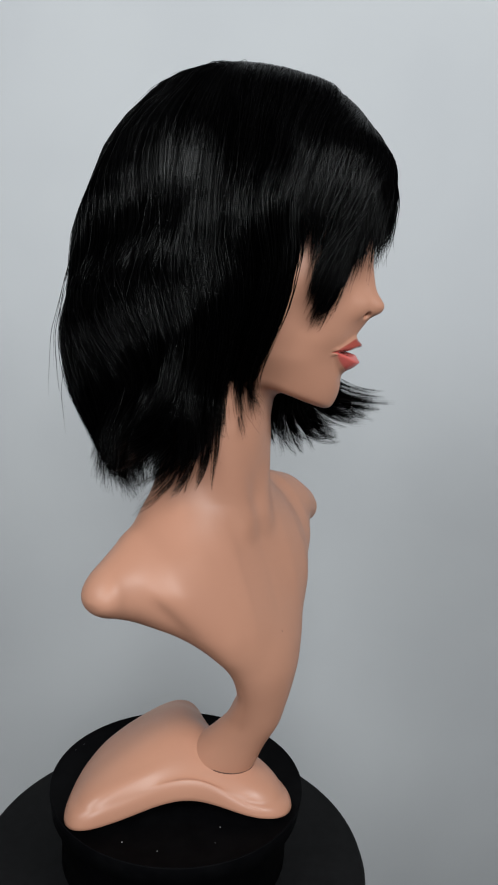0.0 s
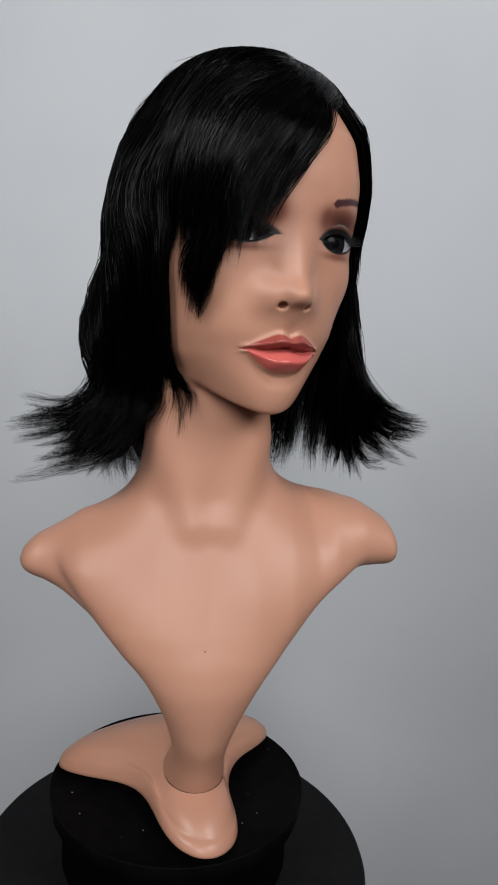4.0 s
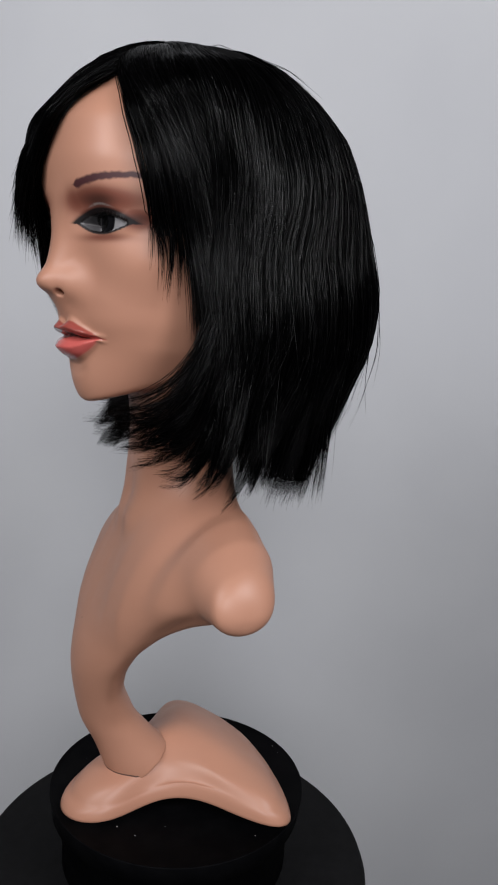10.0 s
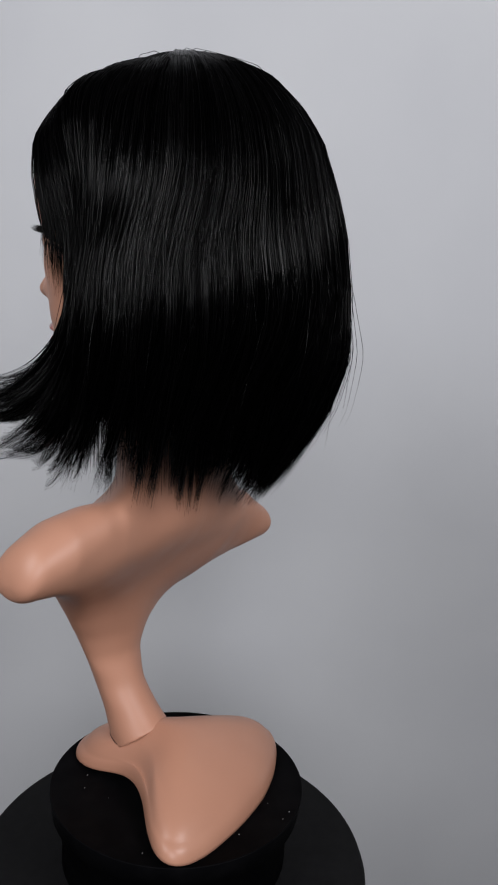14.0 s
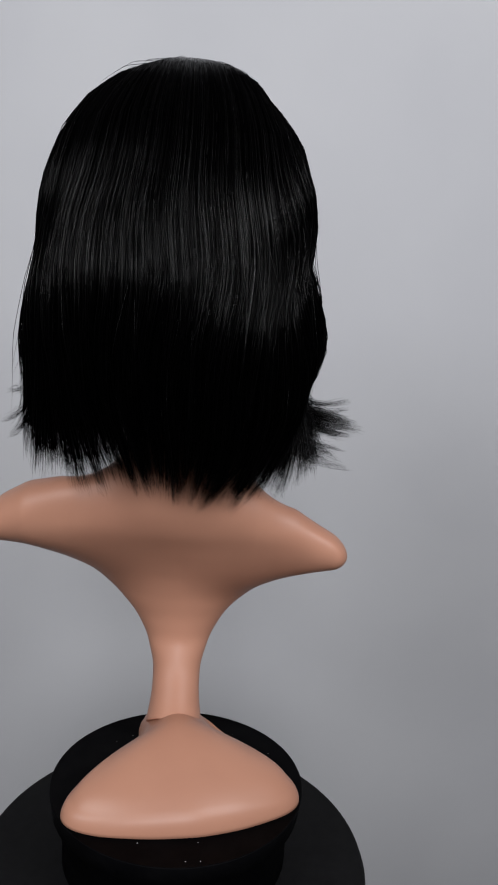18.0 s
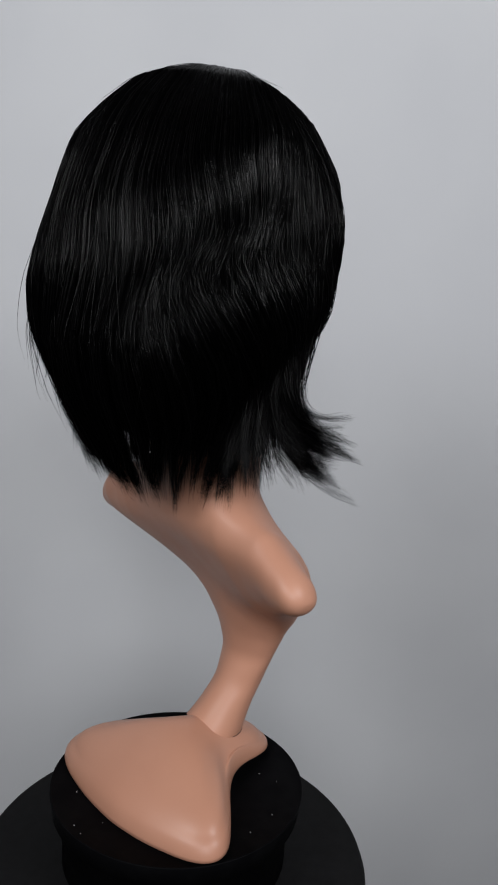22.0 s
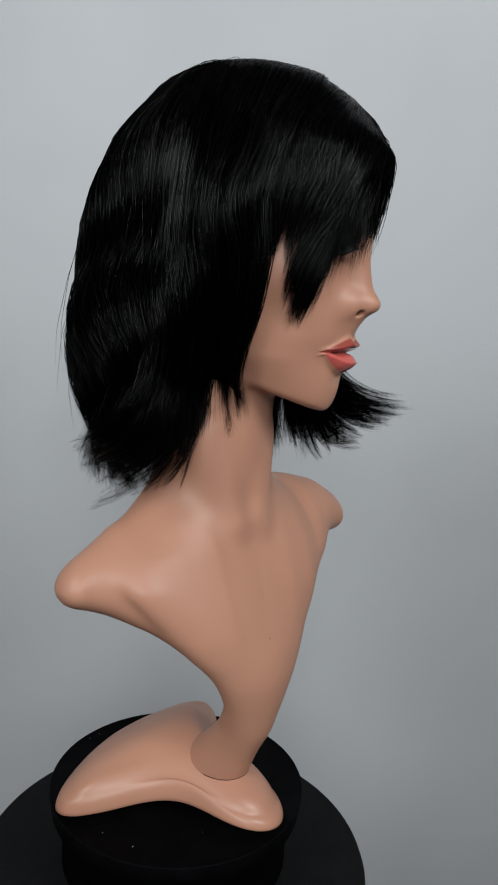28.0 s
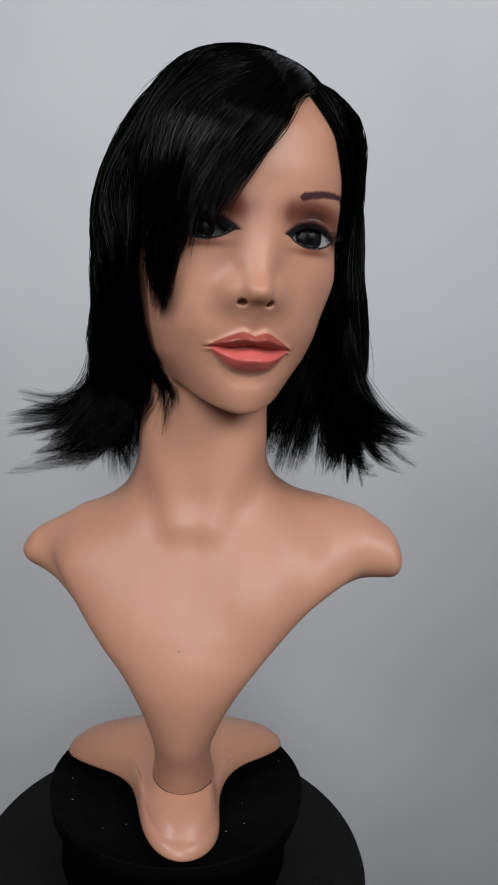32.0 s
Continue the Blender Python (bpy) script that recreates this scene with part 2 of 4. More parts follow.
SHOULDER_L = shoulder_tables([0.0, 0.35, 0.60, 0.80, 0.95, 1.20, 1.40, 1.50, 1.543], [2.22, 2.384, 2.447, 2.445, 2.432, 2.373, 2.255, 2.164, 2.123],
                             [1.865, 1.738, 1.695, 1.759, 1.808, 1.875, 1.885, 1.868, 1.861], [0.153, 0.233, 0.26, 0.259, 0.281, 0.259, 0.204, 0.197, 0.166],
                             [0.112, 0.105, 0.072, -0.002, -0.004, -0.024, -0.009, 0.007, -0.027], [0.6, 0.58, 0.56, 0.50, 0.38, 0.18, 0.07, 0.0, 0.0])
SHOULDER_R = shoulder_tables([0.0, 0.35, 0.55, 0.70, 0.88, 1.03, 1.16, 1.25, 1.34], [2.187, 2.323, 2.305, 2.275, 2.25, 2.16, 2.087, 2.03, 1.996],
                             [1.80, 1.63, 1.575, 1.612, 1.671, 1.73, 1.767, 1.785, 1.777], [0.145, 0.214, 0.21, 0.19, 0.186, 0.169, 0.15, 0.139, 0.133],
                             [0.112, 0.094, 0.056, 0.035, -0.01, -0.057, -0.085, -0.088, -0.086], [0.5, 0.5, 0.5, 0.45, 0.35, 0.2, 0.1, 0.0, 0.0])


def shoulder(x, f, z, tables):
    """An arm stump whose section is an oval, given by its top, underside and depth along the way out."""
    top, low, deep, fwd, shear = [np.interp(x, *t) for t in tables[:5]]
    mid, rz = (top + low) / 2, np.maximum((top - low) / 2, 0.01)
    u, v = (z - mid) / rz, (f - fwd - shear * (mid - z)) / deep
    k0 = np.sqrt(u * u + v * v) + 1e-9
    k1 = np.sqrt((u / rz) ** 2 + (v / deep) ** 2) + 1e-9
    return smax(smax(k0 * (k0 - 1) / k1 * 0.8, x - tables[5] + 0.03, 0.13), 0.05 - x, 0.3)


def to_chest(p):
    dx, dy = p[0] - CHEST[0], p[1] - CHEST[1]
    c, s = math.cos(LEAN), math.sin(LEAN)
    return dx * c - dy * s, -dx * s - dy * c, p[2]


def chest_field(p):
    x, f, z = to_chest(p)
    w, fr, bk = np.interp(z, *WIDE), np.interp(z, *FRONT), np.interp(z, *BACK)
    mid, dep = (fr + bk) / 2, (fr - bk) / 2
    u, v = x / w, (f - mid) / dep
    e = np.interp(z, [0.5, 0.9, 1.6, 1.9, 2.1, 2.4], [2.0, 1.8, 1.9, 2.3, 2.3, 2.0])
    k = (np.abs(u) ** e + np.abs(v) ** e) ** (1 / e) + 1e-9
    k0 = np.sqrt(u * u + v * v) + 1e-9
    k1 = np.sqrt((u / w) ** 2 + (v / dep) ** 2) + 1e-9
    d = k0 * (k - 1) / k1 * 0.85
    d = smax(d, z - 3.3, 0.05)
    # cut off along the slanted socket
    d = np.maximum(d, 0.02 - (z - (0.34 - 0.75 * (f - 0.05))) * 0.8)
    d = smin(d, shoulder(x, f, z, SHOULDER_L), 0.33)
    d = smin(d, shoulder(-x, f, z, SHOULDER_R), 0.33)
    for s in (-1, 1):                                                       # tendons of the neck
        d = smin(d, cone((x, f, z), (s * 0.12, 0.265, 2.26), (s * 0.30, 0.09, 2.85), 0.004, 0.020), 0.24)
    return d


EYES = (-0.333, 0.333)
EYE_Z, EYE_Y, EYE_R = 4.180, -0.845, 0.195
LID_UP, LID_LOW = 0.056, 0.050


def almond(dx, dz):
    """Inside of an eye's opening, positive inside."""
    up = 0.152 ** 2
    ru = (up + LID_UP ** 2) / (2 * LID_UP)
    rl = (up + LID_LOW ** 2) / (2 * LID_LOW)
    a = ru - np.sqrt(dx ** 2 + (dz - LID_UP + ru) ** 2)
    b = rl - np.sqrt(dx ** 2 + (dz + LID_LOW - rl) ** 2)
    return np.minimum(a, b)


def lip_lines(x):
    """Upper edge, parting and lower edge of the lips at a distance x from the middle."""
    a = np.abs(x)
    t = np.clip(a / 0.270, 0, 1)
    top = 3.508 + 0.092 * (1 - t ** 2.2) - 0.016 * np.exp(-(a / 0.035) ** 2) + 0.012 * np.exp(-((a - 0.085) / 0.05) ** 2)
    mid = 3.502 + 0.020 * (1 - t ** 2) - 0.004 * np.exp(-(a / 0.06) ** 2) - 0.016 * np.exp(-((a - 0.11) / 0.08) ** 2)
    low = 3.500 - 0.134 * np.clip(1 - (t / 0.90) ** 2.3, 0, 1)
    return top, mid, low


FACE_Z = [2.95, 3.06, 3.12, 3.20, 3.32, 3.45, 3.60, 3.75, 3.95, 4.15, 4.35, 4.55, 4.80, 5.10, 5.40]
FACE_W = eased(FACE_Z, [0.114, 0.193, 0.259, 0.323, 0.407, 0.505, 0.565, 0.606, 0.640, 0.650, 0.655, 0.645, 0.585, 0.43, 0.19], 600, 14)
FACE_Y = eased(FACE_Z, [-0.886, -0.951, -0.99, -1.025, -1.039, -1.035, -1.098, -1.112, -1.105, -1.135, -1.195, -1.225, -1.19, -0.94, -0.487], 600, 24)


LIP_UP = eased([-0.3, 0, 0.2, 0.55, 0.95, 1.3, 1.9, 2.8], [0, 0.05, 0.55, 1.0, 0.36, 0.09, 0.02, 0], 400, 12)
LIP_LOW = eased([-0.3, 0, 0.12, 0.5, 0.85, 1.2, 1.6], [0, 0.05, 0.6, 1.0, 0.70, 0.1, 0], 400, 14)


def face_loft(x, y, z):
    """The face without its features: a profile and a width for each height."""
    w, front = np.interp(z, *FACE_W), np.interp(z, *FACE_Y)
    mid = -0.42
    dep = mid - front
    u, v = np.abs(x) / w, (mid - y) / dep
    v = np.where(v < 0, v * dep / 0.5, v)
    e = np.interp(z, [3.9, 4.3, 4.9], [2.25, 2.45, 2.6])
    k = (u ** e + np.abs(v) ** e) ** (1 / e)
    d = (k - 1) * np.minimum(w, dep) * 0.95
    under = (3.075 + 0.33 * np.maximum(y + 0.96, 0) + 0.10 * np.abs(x)) - z
    return smax(smax(d, under * 0.94, 0.05), z - 5.2, 0.1)


def head_field(p):
    x, y, z = p[0] - HX, p[1], p[2]
    ax = np.abs(x)
    q, s = (x, y, z), (ax, y, z)
    d = egg(q, (0, -0.21, 4.50), (0.66, 0.95, 0.84))
    d = smin(d, face_loft(x, y, z), 0.10)
    d = smin(d, egg(s, (0.36, -0.72, 3.98), (0.20, 0.24, 0.17)), 0.16)          # cheek
    d = smax(d, -egg(s, (0.335, -1.235, 4.225), (0.155, 0.12, 0.085)), 0.12)        # socket
    # nose, a little off the middle
    n, m = (x + 0.022, y, z), (np.abs(x + 0.022), y, z)
    nose = cone(n, (0.012, -1.014, 4.32), (0, -1.172, 3.875), 0.080, 0.080)
    nose = smin(nose, egg(n, (0, -1.222, 3.836), (0.066, 0.076, 0.048)), 0.08)
    nose = smin(nose, egg(m, (0.100, -1.100, 3.832), (0.052, 0.078, 0.056)), 0.07)
    nose = smin(nose, cone(n, (0, -1.222, 3.812), (0, -1.105, 3.755), 0.034, 0.042), 0.05)
    d = smin(d, nose, 0.17)
    d = smax(d, -egg(m, (0.076, -1.160, 3.778), (0.030, 0.050, 0.020)), 0.022)
    # lips, raised along their painted lines
    top, mid, low = lip_lines(x)
    v = (z - mid) / np.maximum(top - mid, 0.03)
    w = (mid - z) / np.maximum(mid - low, 0.02)
    fade = np.clip(1 - (ax / 0.29) ** 2, 0, 1)
    rise = 0.070 * fade ** 0.9 * np.interp(v, LIP_UP[0], LIP_UP[1]) + 0.098 * fade ** 1.2 * np.interp(w, LIP_LOW[0], LIP_LOW[1])
    rise = rise - 0.030 * fade * np.exp(-((z - mid) / 0.016) ** 2)
    d = d - rise * np.clip((-0.85 - y) / 0.1, 0, 1) * 0.95
    d = smax(d, -egg(q, (0, -1.165, 3.335), (0.17, 0.11, 0.045)), 0.07)            # dip under the lip
    d = smax(d, -cone(n, (0, -1.255, 3.72), (0, -1.255, 3.67), 0.022, 0.026), 0.08)  # philtrum
    # eyes: lids round a ball
    for e in EYES:
        c = (e, EYE_Y, EYE_Z)
        lid = egg(q, c, (0.195, EYE_R + 0.020, 0.130))
        open_ = almond(x - e, z - EYE_Z)
        lid = smax(lid, open_, 0.012)
        d = smin(d, lid, 0.03)
        d = np.maximum(d, np.minimum(open_, -(y + 0.6)) * 1.0)
        d = np.minimum(d, ball(q, c, EYE_R))
    return d


def bust_field(p):
    out = np.full(p[0].shape, 1.0)
    low = p[2] < 3.6
    high = p[2] > 2.8
    a, b = np.full(out.shape, 9.0), np.full(out.shape, 9.0)
    if low.any():
        a[low] = chest_field([c[low] for c in p])
    if high.any():
        b[high] = head_field([c[high] for c in p])
    return smin(a, b, 0.10)


def make_bust():
    v, f = isosurface(bust_field, (-1.6, -1.6, -0.15), (1.8, 1.1, 5.6), 0.0105)
    n0 = len(v)
    x, y, z = v[:, 0] - HX, v[:, 1], v[:, 2]
    front = (y < -0.7)
    top, mid, low = lip_lines(x)
    lip = np.where(front & (np.abs(x) < 0.285), np.minimum(top - z, z - low), -1.0)
    liplow = mid - z
    ax = np.abs(x)
    # brows: an arch from the bridge to the temple
    arch = np.interp(ax, [0.20, 0.38, 0.53, 0.64], [4.390, 4.430, 4.448, 4.400])
    half = np.interp(ax, [0.19, 0.22, 0.32, 0.52, 0.63, 0.66], [0.0, 0.027, 0.025, 0.019, 0.008, 0.0])
    brow = np.where(front & (z > 4.2) & (ax > 0.17) & (ax < 0.67), half - np.abs(z - arch), -1.0)
    eye = np.full(n0, -1.0)
    iris = np.full(n0, 1.0)
    shadow, liner, crease_glint = np.zeros(n0), np.zeros(n0), np.zeros(n0)
    for e in EYES:
        dx, dz = x - e, z - EYE_Z
        a = np.where(front, almond(dx, dz), -1.0)
        eye = np.maximum(eye, a)
        iris = np.minimum(iris, np.where(front, np.hypot(dx + 0.005, dz - 0.008), 1.0))
        out = dx * np.sign(e)
        sh = np.exp(-((dx - 0.01 * np.sign(e)) / 0.24) ** 2 - ((dz - 0.125) / 0.080) ** 2) * 0.86
        sh = np.maximum(sh, 0.62 * np.exp(-((out + 0.15) / 0.10) ** 2 - ((dz - 0.12) / 0.09) ** 2))
        sh = np.maximum(sh, 0.98 * np.exp(-(dx / 0.17) ** 2 - ((dz - 0.066) / 0.034) ** 2))
        sh = np.maximum(sh, 0.82 * np.exp(-((out - 0.19) / 0.075) ** 2 - ((dz - 0.03) / 0.065) ** 2))
        sh = np.maximum(sh, 0.55 * np.exp(-(dx / 0.17) ** 2 - ((dz + 0.080) / 0.030) ** 2))
        shadow = np.maximum(shadow, np.where(front, sh, 0))
        # arc over the lid that takes the painted highlight
        ring = np.where(front & (dz > 0.0), a + 0.052 - 0.014 * np.abs(dx) / 0.18, -1.0)
        crease_glint = np.maximum(crease_glint, np.exp(-(ring / 0.0075) ** 2) * np.clip(1.3 - np.abs(dx) / 0.11, 0, 1))
        ln = np.where(front & (a < 0.003), np.exp(-(np.minimum(a, 0) / (0.011 + 0.019 * (dz > 0))) ** 2), 0)
        liner = np.maximum(liner, ln * 1.0)
    lash = np.zeros(n0)
    # lashes along the upper lids, bent blades
    lv, lf = [], []
    rng = random.Random(5)
    for e in EYES:
        for i in range(34):
            t = -0.95 + 1.9 * i / 33
            dx = t * 0.152
            dz = LID_UP * (1 - t * t) - 0.003
            x0, z0 = HX + e + dx, EYE_Z + dz
            y0 = EYE_Y - math.sqrt(max(0.0, (EYE_R + 0.015) ** 2 - dx ** 2 - dz ** 2))
            out = math.copysign(1, e) * 0.03 + t * 0.05
            L = (0.046 + 0.016 * (t * math.copysign(1, e))) * rng.uniform(0.8, 1.1)
            base = len(lv)
            for j in range(5):
                u = j / 4
                px, py, pz = x0 + out * u, y0 - L * u * (1 - 0.25 * u), z0 + L * (0.05 * u + 0.30 * u * u)
                r = 0.0055 * (1 - 0.85 * u)
                lv += [(px - r, py, pz), (px + r, py, pz), (px, py, pz + r)]
            for j in range(4):
                b = base + 3 * j
                for k in range(3):
                    kk = (k + 1) % 3
                    lf.append((b + k, b + kk, b + 3 + kk, b + 3 + k))
    allv = np.concatenate([v, np.array(lv)]) * DM
    faces = [tuple(q) for q in f.tolist()] + [tuple(n0 + i for i in q) for q in lf]
    ob = mesh_ob("mannequin_bust", allv, faces, PAINTED)
    more = len(lv)
    for name, vals, fill in (("lip", lip, -1), ("liplow", liplow, -1), ("brow", brow, -1), ("eye", eye, -1), ("iris", iris, 1),
                             ("shadow", shadow, 0), ("liner", liner, 0), ("crease_glint", crease_glint, 0), ("lash", lash, 1)):
        at = ob.data.attributes.new(name, "FLOAT", "POINT")
        at.data.foreach_set("value", np.r_[vals, np.full(more, fill)].astype(np.float32))
    return tagged(ob, "skin-toned plastic mannequin bust with painted face, plugged into its foot", "mannequin")


# ---- the foot of the bust ----
# plan of the foot, from the tip of the front tongue round the right lobe, the back and the left lobe
FOOT_PLAN = [(-0.12, -0.965), (-0.24, -0.93), (-0.33, -0.82), (-0.375, -0.70), (-0.39, -0.52), (-0.385, -0.35), (-0.42, -0.16), (-0.54, 0.03), (-0.68, 0.19), (-0.79, 0.34), (-0.85, 0.43),
             (-0.865, 0.50), (-0.83, 0.585), (-0.75, 0.64), (-0.60, 0.685), (-0.30, 0.73), (0.02, 0.725), (0.37, 0.65), (0.71, 0.53), (0.92, 0.41), (0.985, 0.32), (0.975, 0.235),
             (0.90, 0.145), (0.72, 0.02), (0.55, -0.07), (0.38, -0.20), (0.27, -0.34), (0.215, -0.49), (0.195, -0.63), (0.165, -0.76), (0.09, -0.87), (0.0, -0.935)]
FOOT_APEX = (0.035, -0.079, 0.523)
# by direction from the apex: how full the slope is near the edge and near the apex, and how far the edge arches off the plate
FOOT_DIR = [-98, -50, -20, 22, 60, 90, 120, 150, 205, 235, 262]
FOOT_FULL = [1.23, 1.37, 1.49, 1.20, 1.56, 1.63, 1.40, 1.27, 1.75, 1.15, 1.23]
FOOT_TIP = [1.08, 1.15, 1.43, 1.26, 1.49, 1.55, 1.57, 1.41, 1.9, 1.08, 1.08]
ARCH_DIR = [-98, -78, -58, -30, 0, 20, 30, 140, 148, 170, 200, 225, 245, 262]
ARCH = [0.0, 0.02, 0.09, 0.13, 0.12, 0.04, 0.0, 0.0, 0.02, 0.10, 0.13, 0.10, 0.03, 0.0]


def even_ring(p, k):
    p = np.vstack([p, p[:1]])
    run = np.r_[0, np.cumsum(np.linalg.norm(np.diff(p, axis=0), axis=1))]
    at = np.linspace(0, run[-1], k, endpoint=False)
    return np.stack([np.interp(at, run, p[:, 0]), np.interp(at, run, p[:, 1])], -1)


def make_foot():
    """A thin-walled cover: straight slopes from the socket out to a rounded edge that stands on three lobes."""
    line = even_ring(np.array(FOOT_PLAN), 900)
    for soft in (15, 15):
        line = sum(np.roll(line, d, 0) for d in range(-soft, soft + 1)) / (2 * soft + 1)
    line = even_ring(line, 360)
    steps, rings = len(line), 48
    way = line - np.array(FOOT_APEX[:2])
    deg = np.degrees(np.arctan2(way[:, 1], way[:, 0]))
    deg = np.where(deg < -98, deg + 360, deg)
    full, tip, arch = np.interp(deg, FOOT_DIR, FOOT_FULL), np.interp(deg, FOOT_DIR, FOOT_TIP), np.interp(deg, ARCH_DIR, ARCH)
    for soft in (9, 9):
        full, tip, arch = [sum(np.roll(v, d) for d in range(-soft, soft + 1)) / (2 * soft + 1) for v in (full, tip, arch)]
    layers = []
    for i in range(rings):
        u = (i / rings) ** 1.5
        lip = 0.04 * (1 - (1 - min(1.0, u / 0.05)) ** 2) ** 0.5
        z = 0.006 + arch + lip + (FOOT_APEX[2] - 0.046 - arch) * (1 - (1 - u) ** full) ** (1 / tip)
        xy = np.array(FOOT_APEX[:2]) + way * (1 - u)
        layers.append(np.c_[xy, z])
    # round off the creases that run out from the apex
    layers = np.array(layers)
    spread = np.clip(np.linspace(-0.25, 1, rings), 0, 1) ** 0.8
    for _ in range(80):
        z = layers[..., 2]
        around = (np.roll(z, 9, 1) + np.roll(z, -9, 1)) / 2
        layers[..., 2] = z + (around - z) * 0.5 * spread[:, None]
    # then even the shell out into one dome, away from its edge
    cell, n = 0.03, 76
    gx, gy = ((layers[..., k] + 1.14) / cell for k in (0, 1))
    ix, iy = np.rint(gx).astype(int), np.rint(gy).astype(int)
    total, count = np.zeros((n, n)), np.zeros((n, n))
    np.add.at(total, (ix, iy), layers[..., 2])
    np.add.at(count, (ix, iy), 1.0)
    have = (count > 0).astype(float)
    total = total / np.maximum(count, 1)
    kernel = np.exp(-0.5 * (np.arange(-9, 10) / 3.4) ** 2)
    for axis in (0, 1):
        total, have = [sum(w * np.roll(g, d, axis) for w, d in zip(kernel, range(-9, 10))) for g in (total, have)]
    dome = total / np.maximum(have, 1e-6)
    fx, fy = np.floor(gx).astype(int), np.floor(gy).astype(int)
    u, v = gx - fx, gy - fy
    dome = dome[fx, fy] * (1 - u) * (1 - v) + dome[fx + 1, fy] * u * (1 - v) + dome[fx, fy + 1] * (1 - u) * v + dome[fx + 1, fy + 1] * u * v
    inner = step01(0.10, 0.42, (np.arange(rings) / rings) ** 1.5)[:, None]
    layers[..., 2] += (dome - layers[..., 2]) * inner
    verts = layers.reshape(-1, 3).tolist()
    faces = []
    for i in range(rings - 1):
        for j in range(steps):
            k = (j + 1) % steps
            faces.append((i * steps + j, i * steps + k, (i + 1) * steps + k, (i + 1) * steps + j))
    top = len(verts)
    verts.append((FOOT_APEX[0], FOOT_APEX[1], float(layers[-1, :, 2].mean())))
    for j in range(steps):
        faces.append(((rings - 1) * steps + j, (rings - 1) * steps + (j + 1) % steps, top))
    # the turned-in lower edge and the hollow underside
    under = len(verts)
    for shrink, drop in ((0.985, 0.006), (0.94, 0.004)):
        xy = np.array(FOOT_APEX[:2]) + way * shrink
        verts += np.c_[xy, np.maximum(arch - drop + 0.006, 0.0)].tolist()
    for a, b in ((0, under), (under, under + steps)):
        for j in range(steps):
            k = (j + 1) % steps
            faces.append((b + j, b + k, a + k, a + j))
    hub = len(verts)
    verts.append((FOOT_APEX[0], FOOT_APEX[1], 0.10))
    for j in range(steps):
        faces.append((under + steps + (j + 1) % steps, under + steps + j, hub))
    ob = mesh_ob("display_stand", [(x * DM, y * DM, z * DM) for x, y, z in verts], faces, SKIN)
    # brown ring that stands for the shade in the joint where the bust is plugged in
    spokes = layers.transpose(1, 0, 2)
    gap = chest_field(spokes.reshape(-1, 3).T).reshape(steps, rings)
    ring = []
    for j in range(0, steps, 3):
        inside = np.where(gap[j] < 0.0)[0]
        if len(inside) and inside[0] > 0:
            i = inside[0]
            w = gap[j, i - 1] / (gap[j, i - 1] - gap[j, i])
            ring.append(spokes[j, i - 1] * (1 - w) + spokes[j, i] * w)
    ring = np.array(ring)
    ring = sum(np.roll(ring, d, 0) for d in (-2, -1, 0, 1, 2)) / 5
    run = np.roll(ring, -1, 0) - np.roll(ring, 1, 0)
    run /= np.linalg.norm(run, axis=1)[:, None]
    side = np.cross(run, (0, 0, 1.0))
    side /= np.linalg.norm(side, axis=1)[:, None]
    over = np.cross(side, run)
    n, tube = len(ring), 6
    verts = np.concatenate([ring + 0.0075 * (math.cos(a) * side + math.sin(a) * over) for a in [2 * math.pi * k / tube for k in range(tube)]])
    faces = [(k * n + i, k * n + (i + 1) % n, ((k + 1) % tube) * n + (i + 1) % n, ((k + 1) % tube) * n + i) for k in range(tube) for i in range(n)]
    joint = mesh_ob("socket_joint", verts * DM, faces, JOINT)
    joint.parent = ob
    joint["label"] = "thin dark ring for the shaded joint round the socket"
    return tagged(ob, "three-lobed skin-toned plastic stand that carries the bust", "stand")


# ---- the wig ----
HAIR_C, APEX = (0.16, -0.06), (0.10, -0.24)
HAIR_LEFT, HAIR_RIGHT, HAIR_BACK, HAIR_FRONT = 1.05, 0.96, 1.10, 1.25
# profile from crown to ends: share of the radius at the sides and at the back, height
ARC = [0.0, 0.08, 0.16, 0.24, 0.32, 0.40, 0.50, 0.60, 0.70, 0.80, 0.90, 1.0]
RHO = eased(ARC, [0.0, 0.34, 0.58, 0.74, 0.84, 0.91, 0.97, 1.0, 1.0, 0.97, 0.95, 0.93], 600, 14)
RHO_BACK = eased(ARC, [0.0, 0.34, 0.56, 0.71, 0.82, 0.89, 0.96, 1.0, 1.0, 0.93, 0.77, 0.54], 600, 14)
HGT = eased(ARC, [5.42, 5.375, 5.25, 5.07, 4.86, 4.60, 4.26, 3.90, 3.50, 3.08, 2.68, 2.26], 600, 6)


def arc_at(z):
    return float(np.interp(-z, -HGT[1], HGT[0]))


# how much fuller or flatter the fall is, every 30 degrees round the head (0 is the left, 90 the back), from crown to ends
FULL_ARC = [0, 0.1, 0.2, 0.3, 0.42, 0.56, 0.72, 0.9]
FULL_LEFT = [(-0.096, -0.062, -0.009, 0.062, 0.065, -0.024, 0.008, -0.036), (-0.06, -0.106, -0.019, 0.028, 0.021, 0.014, 0.021, 0.009), (0.007, 0.062, 0.046, 0.073, 0.006, -0.021, -0.014, -0.084)]
FULL_BACK = [(0.036, 0.085, 0.057, 0.061, 0.054, 0.006, 0.059, -0.055), (0.03, 0.031, -0.08, -0.065, -0.061, -0.048, -0.011, 0.049), (-0.002, -0.001, -0.111, -0.012, -0.001, -0.033, 0.045, 0.072)]
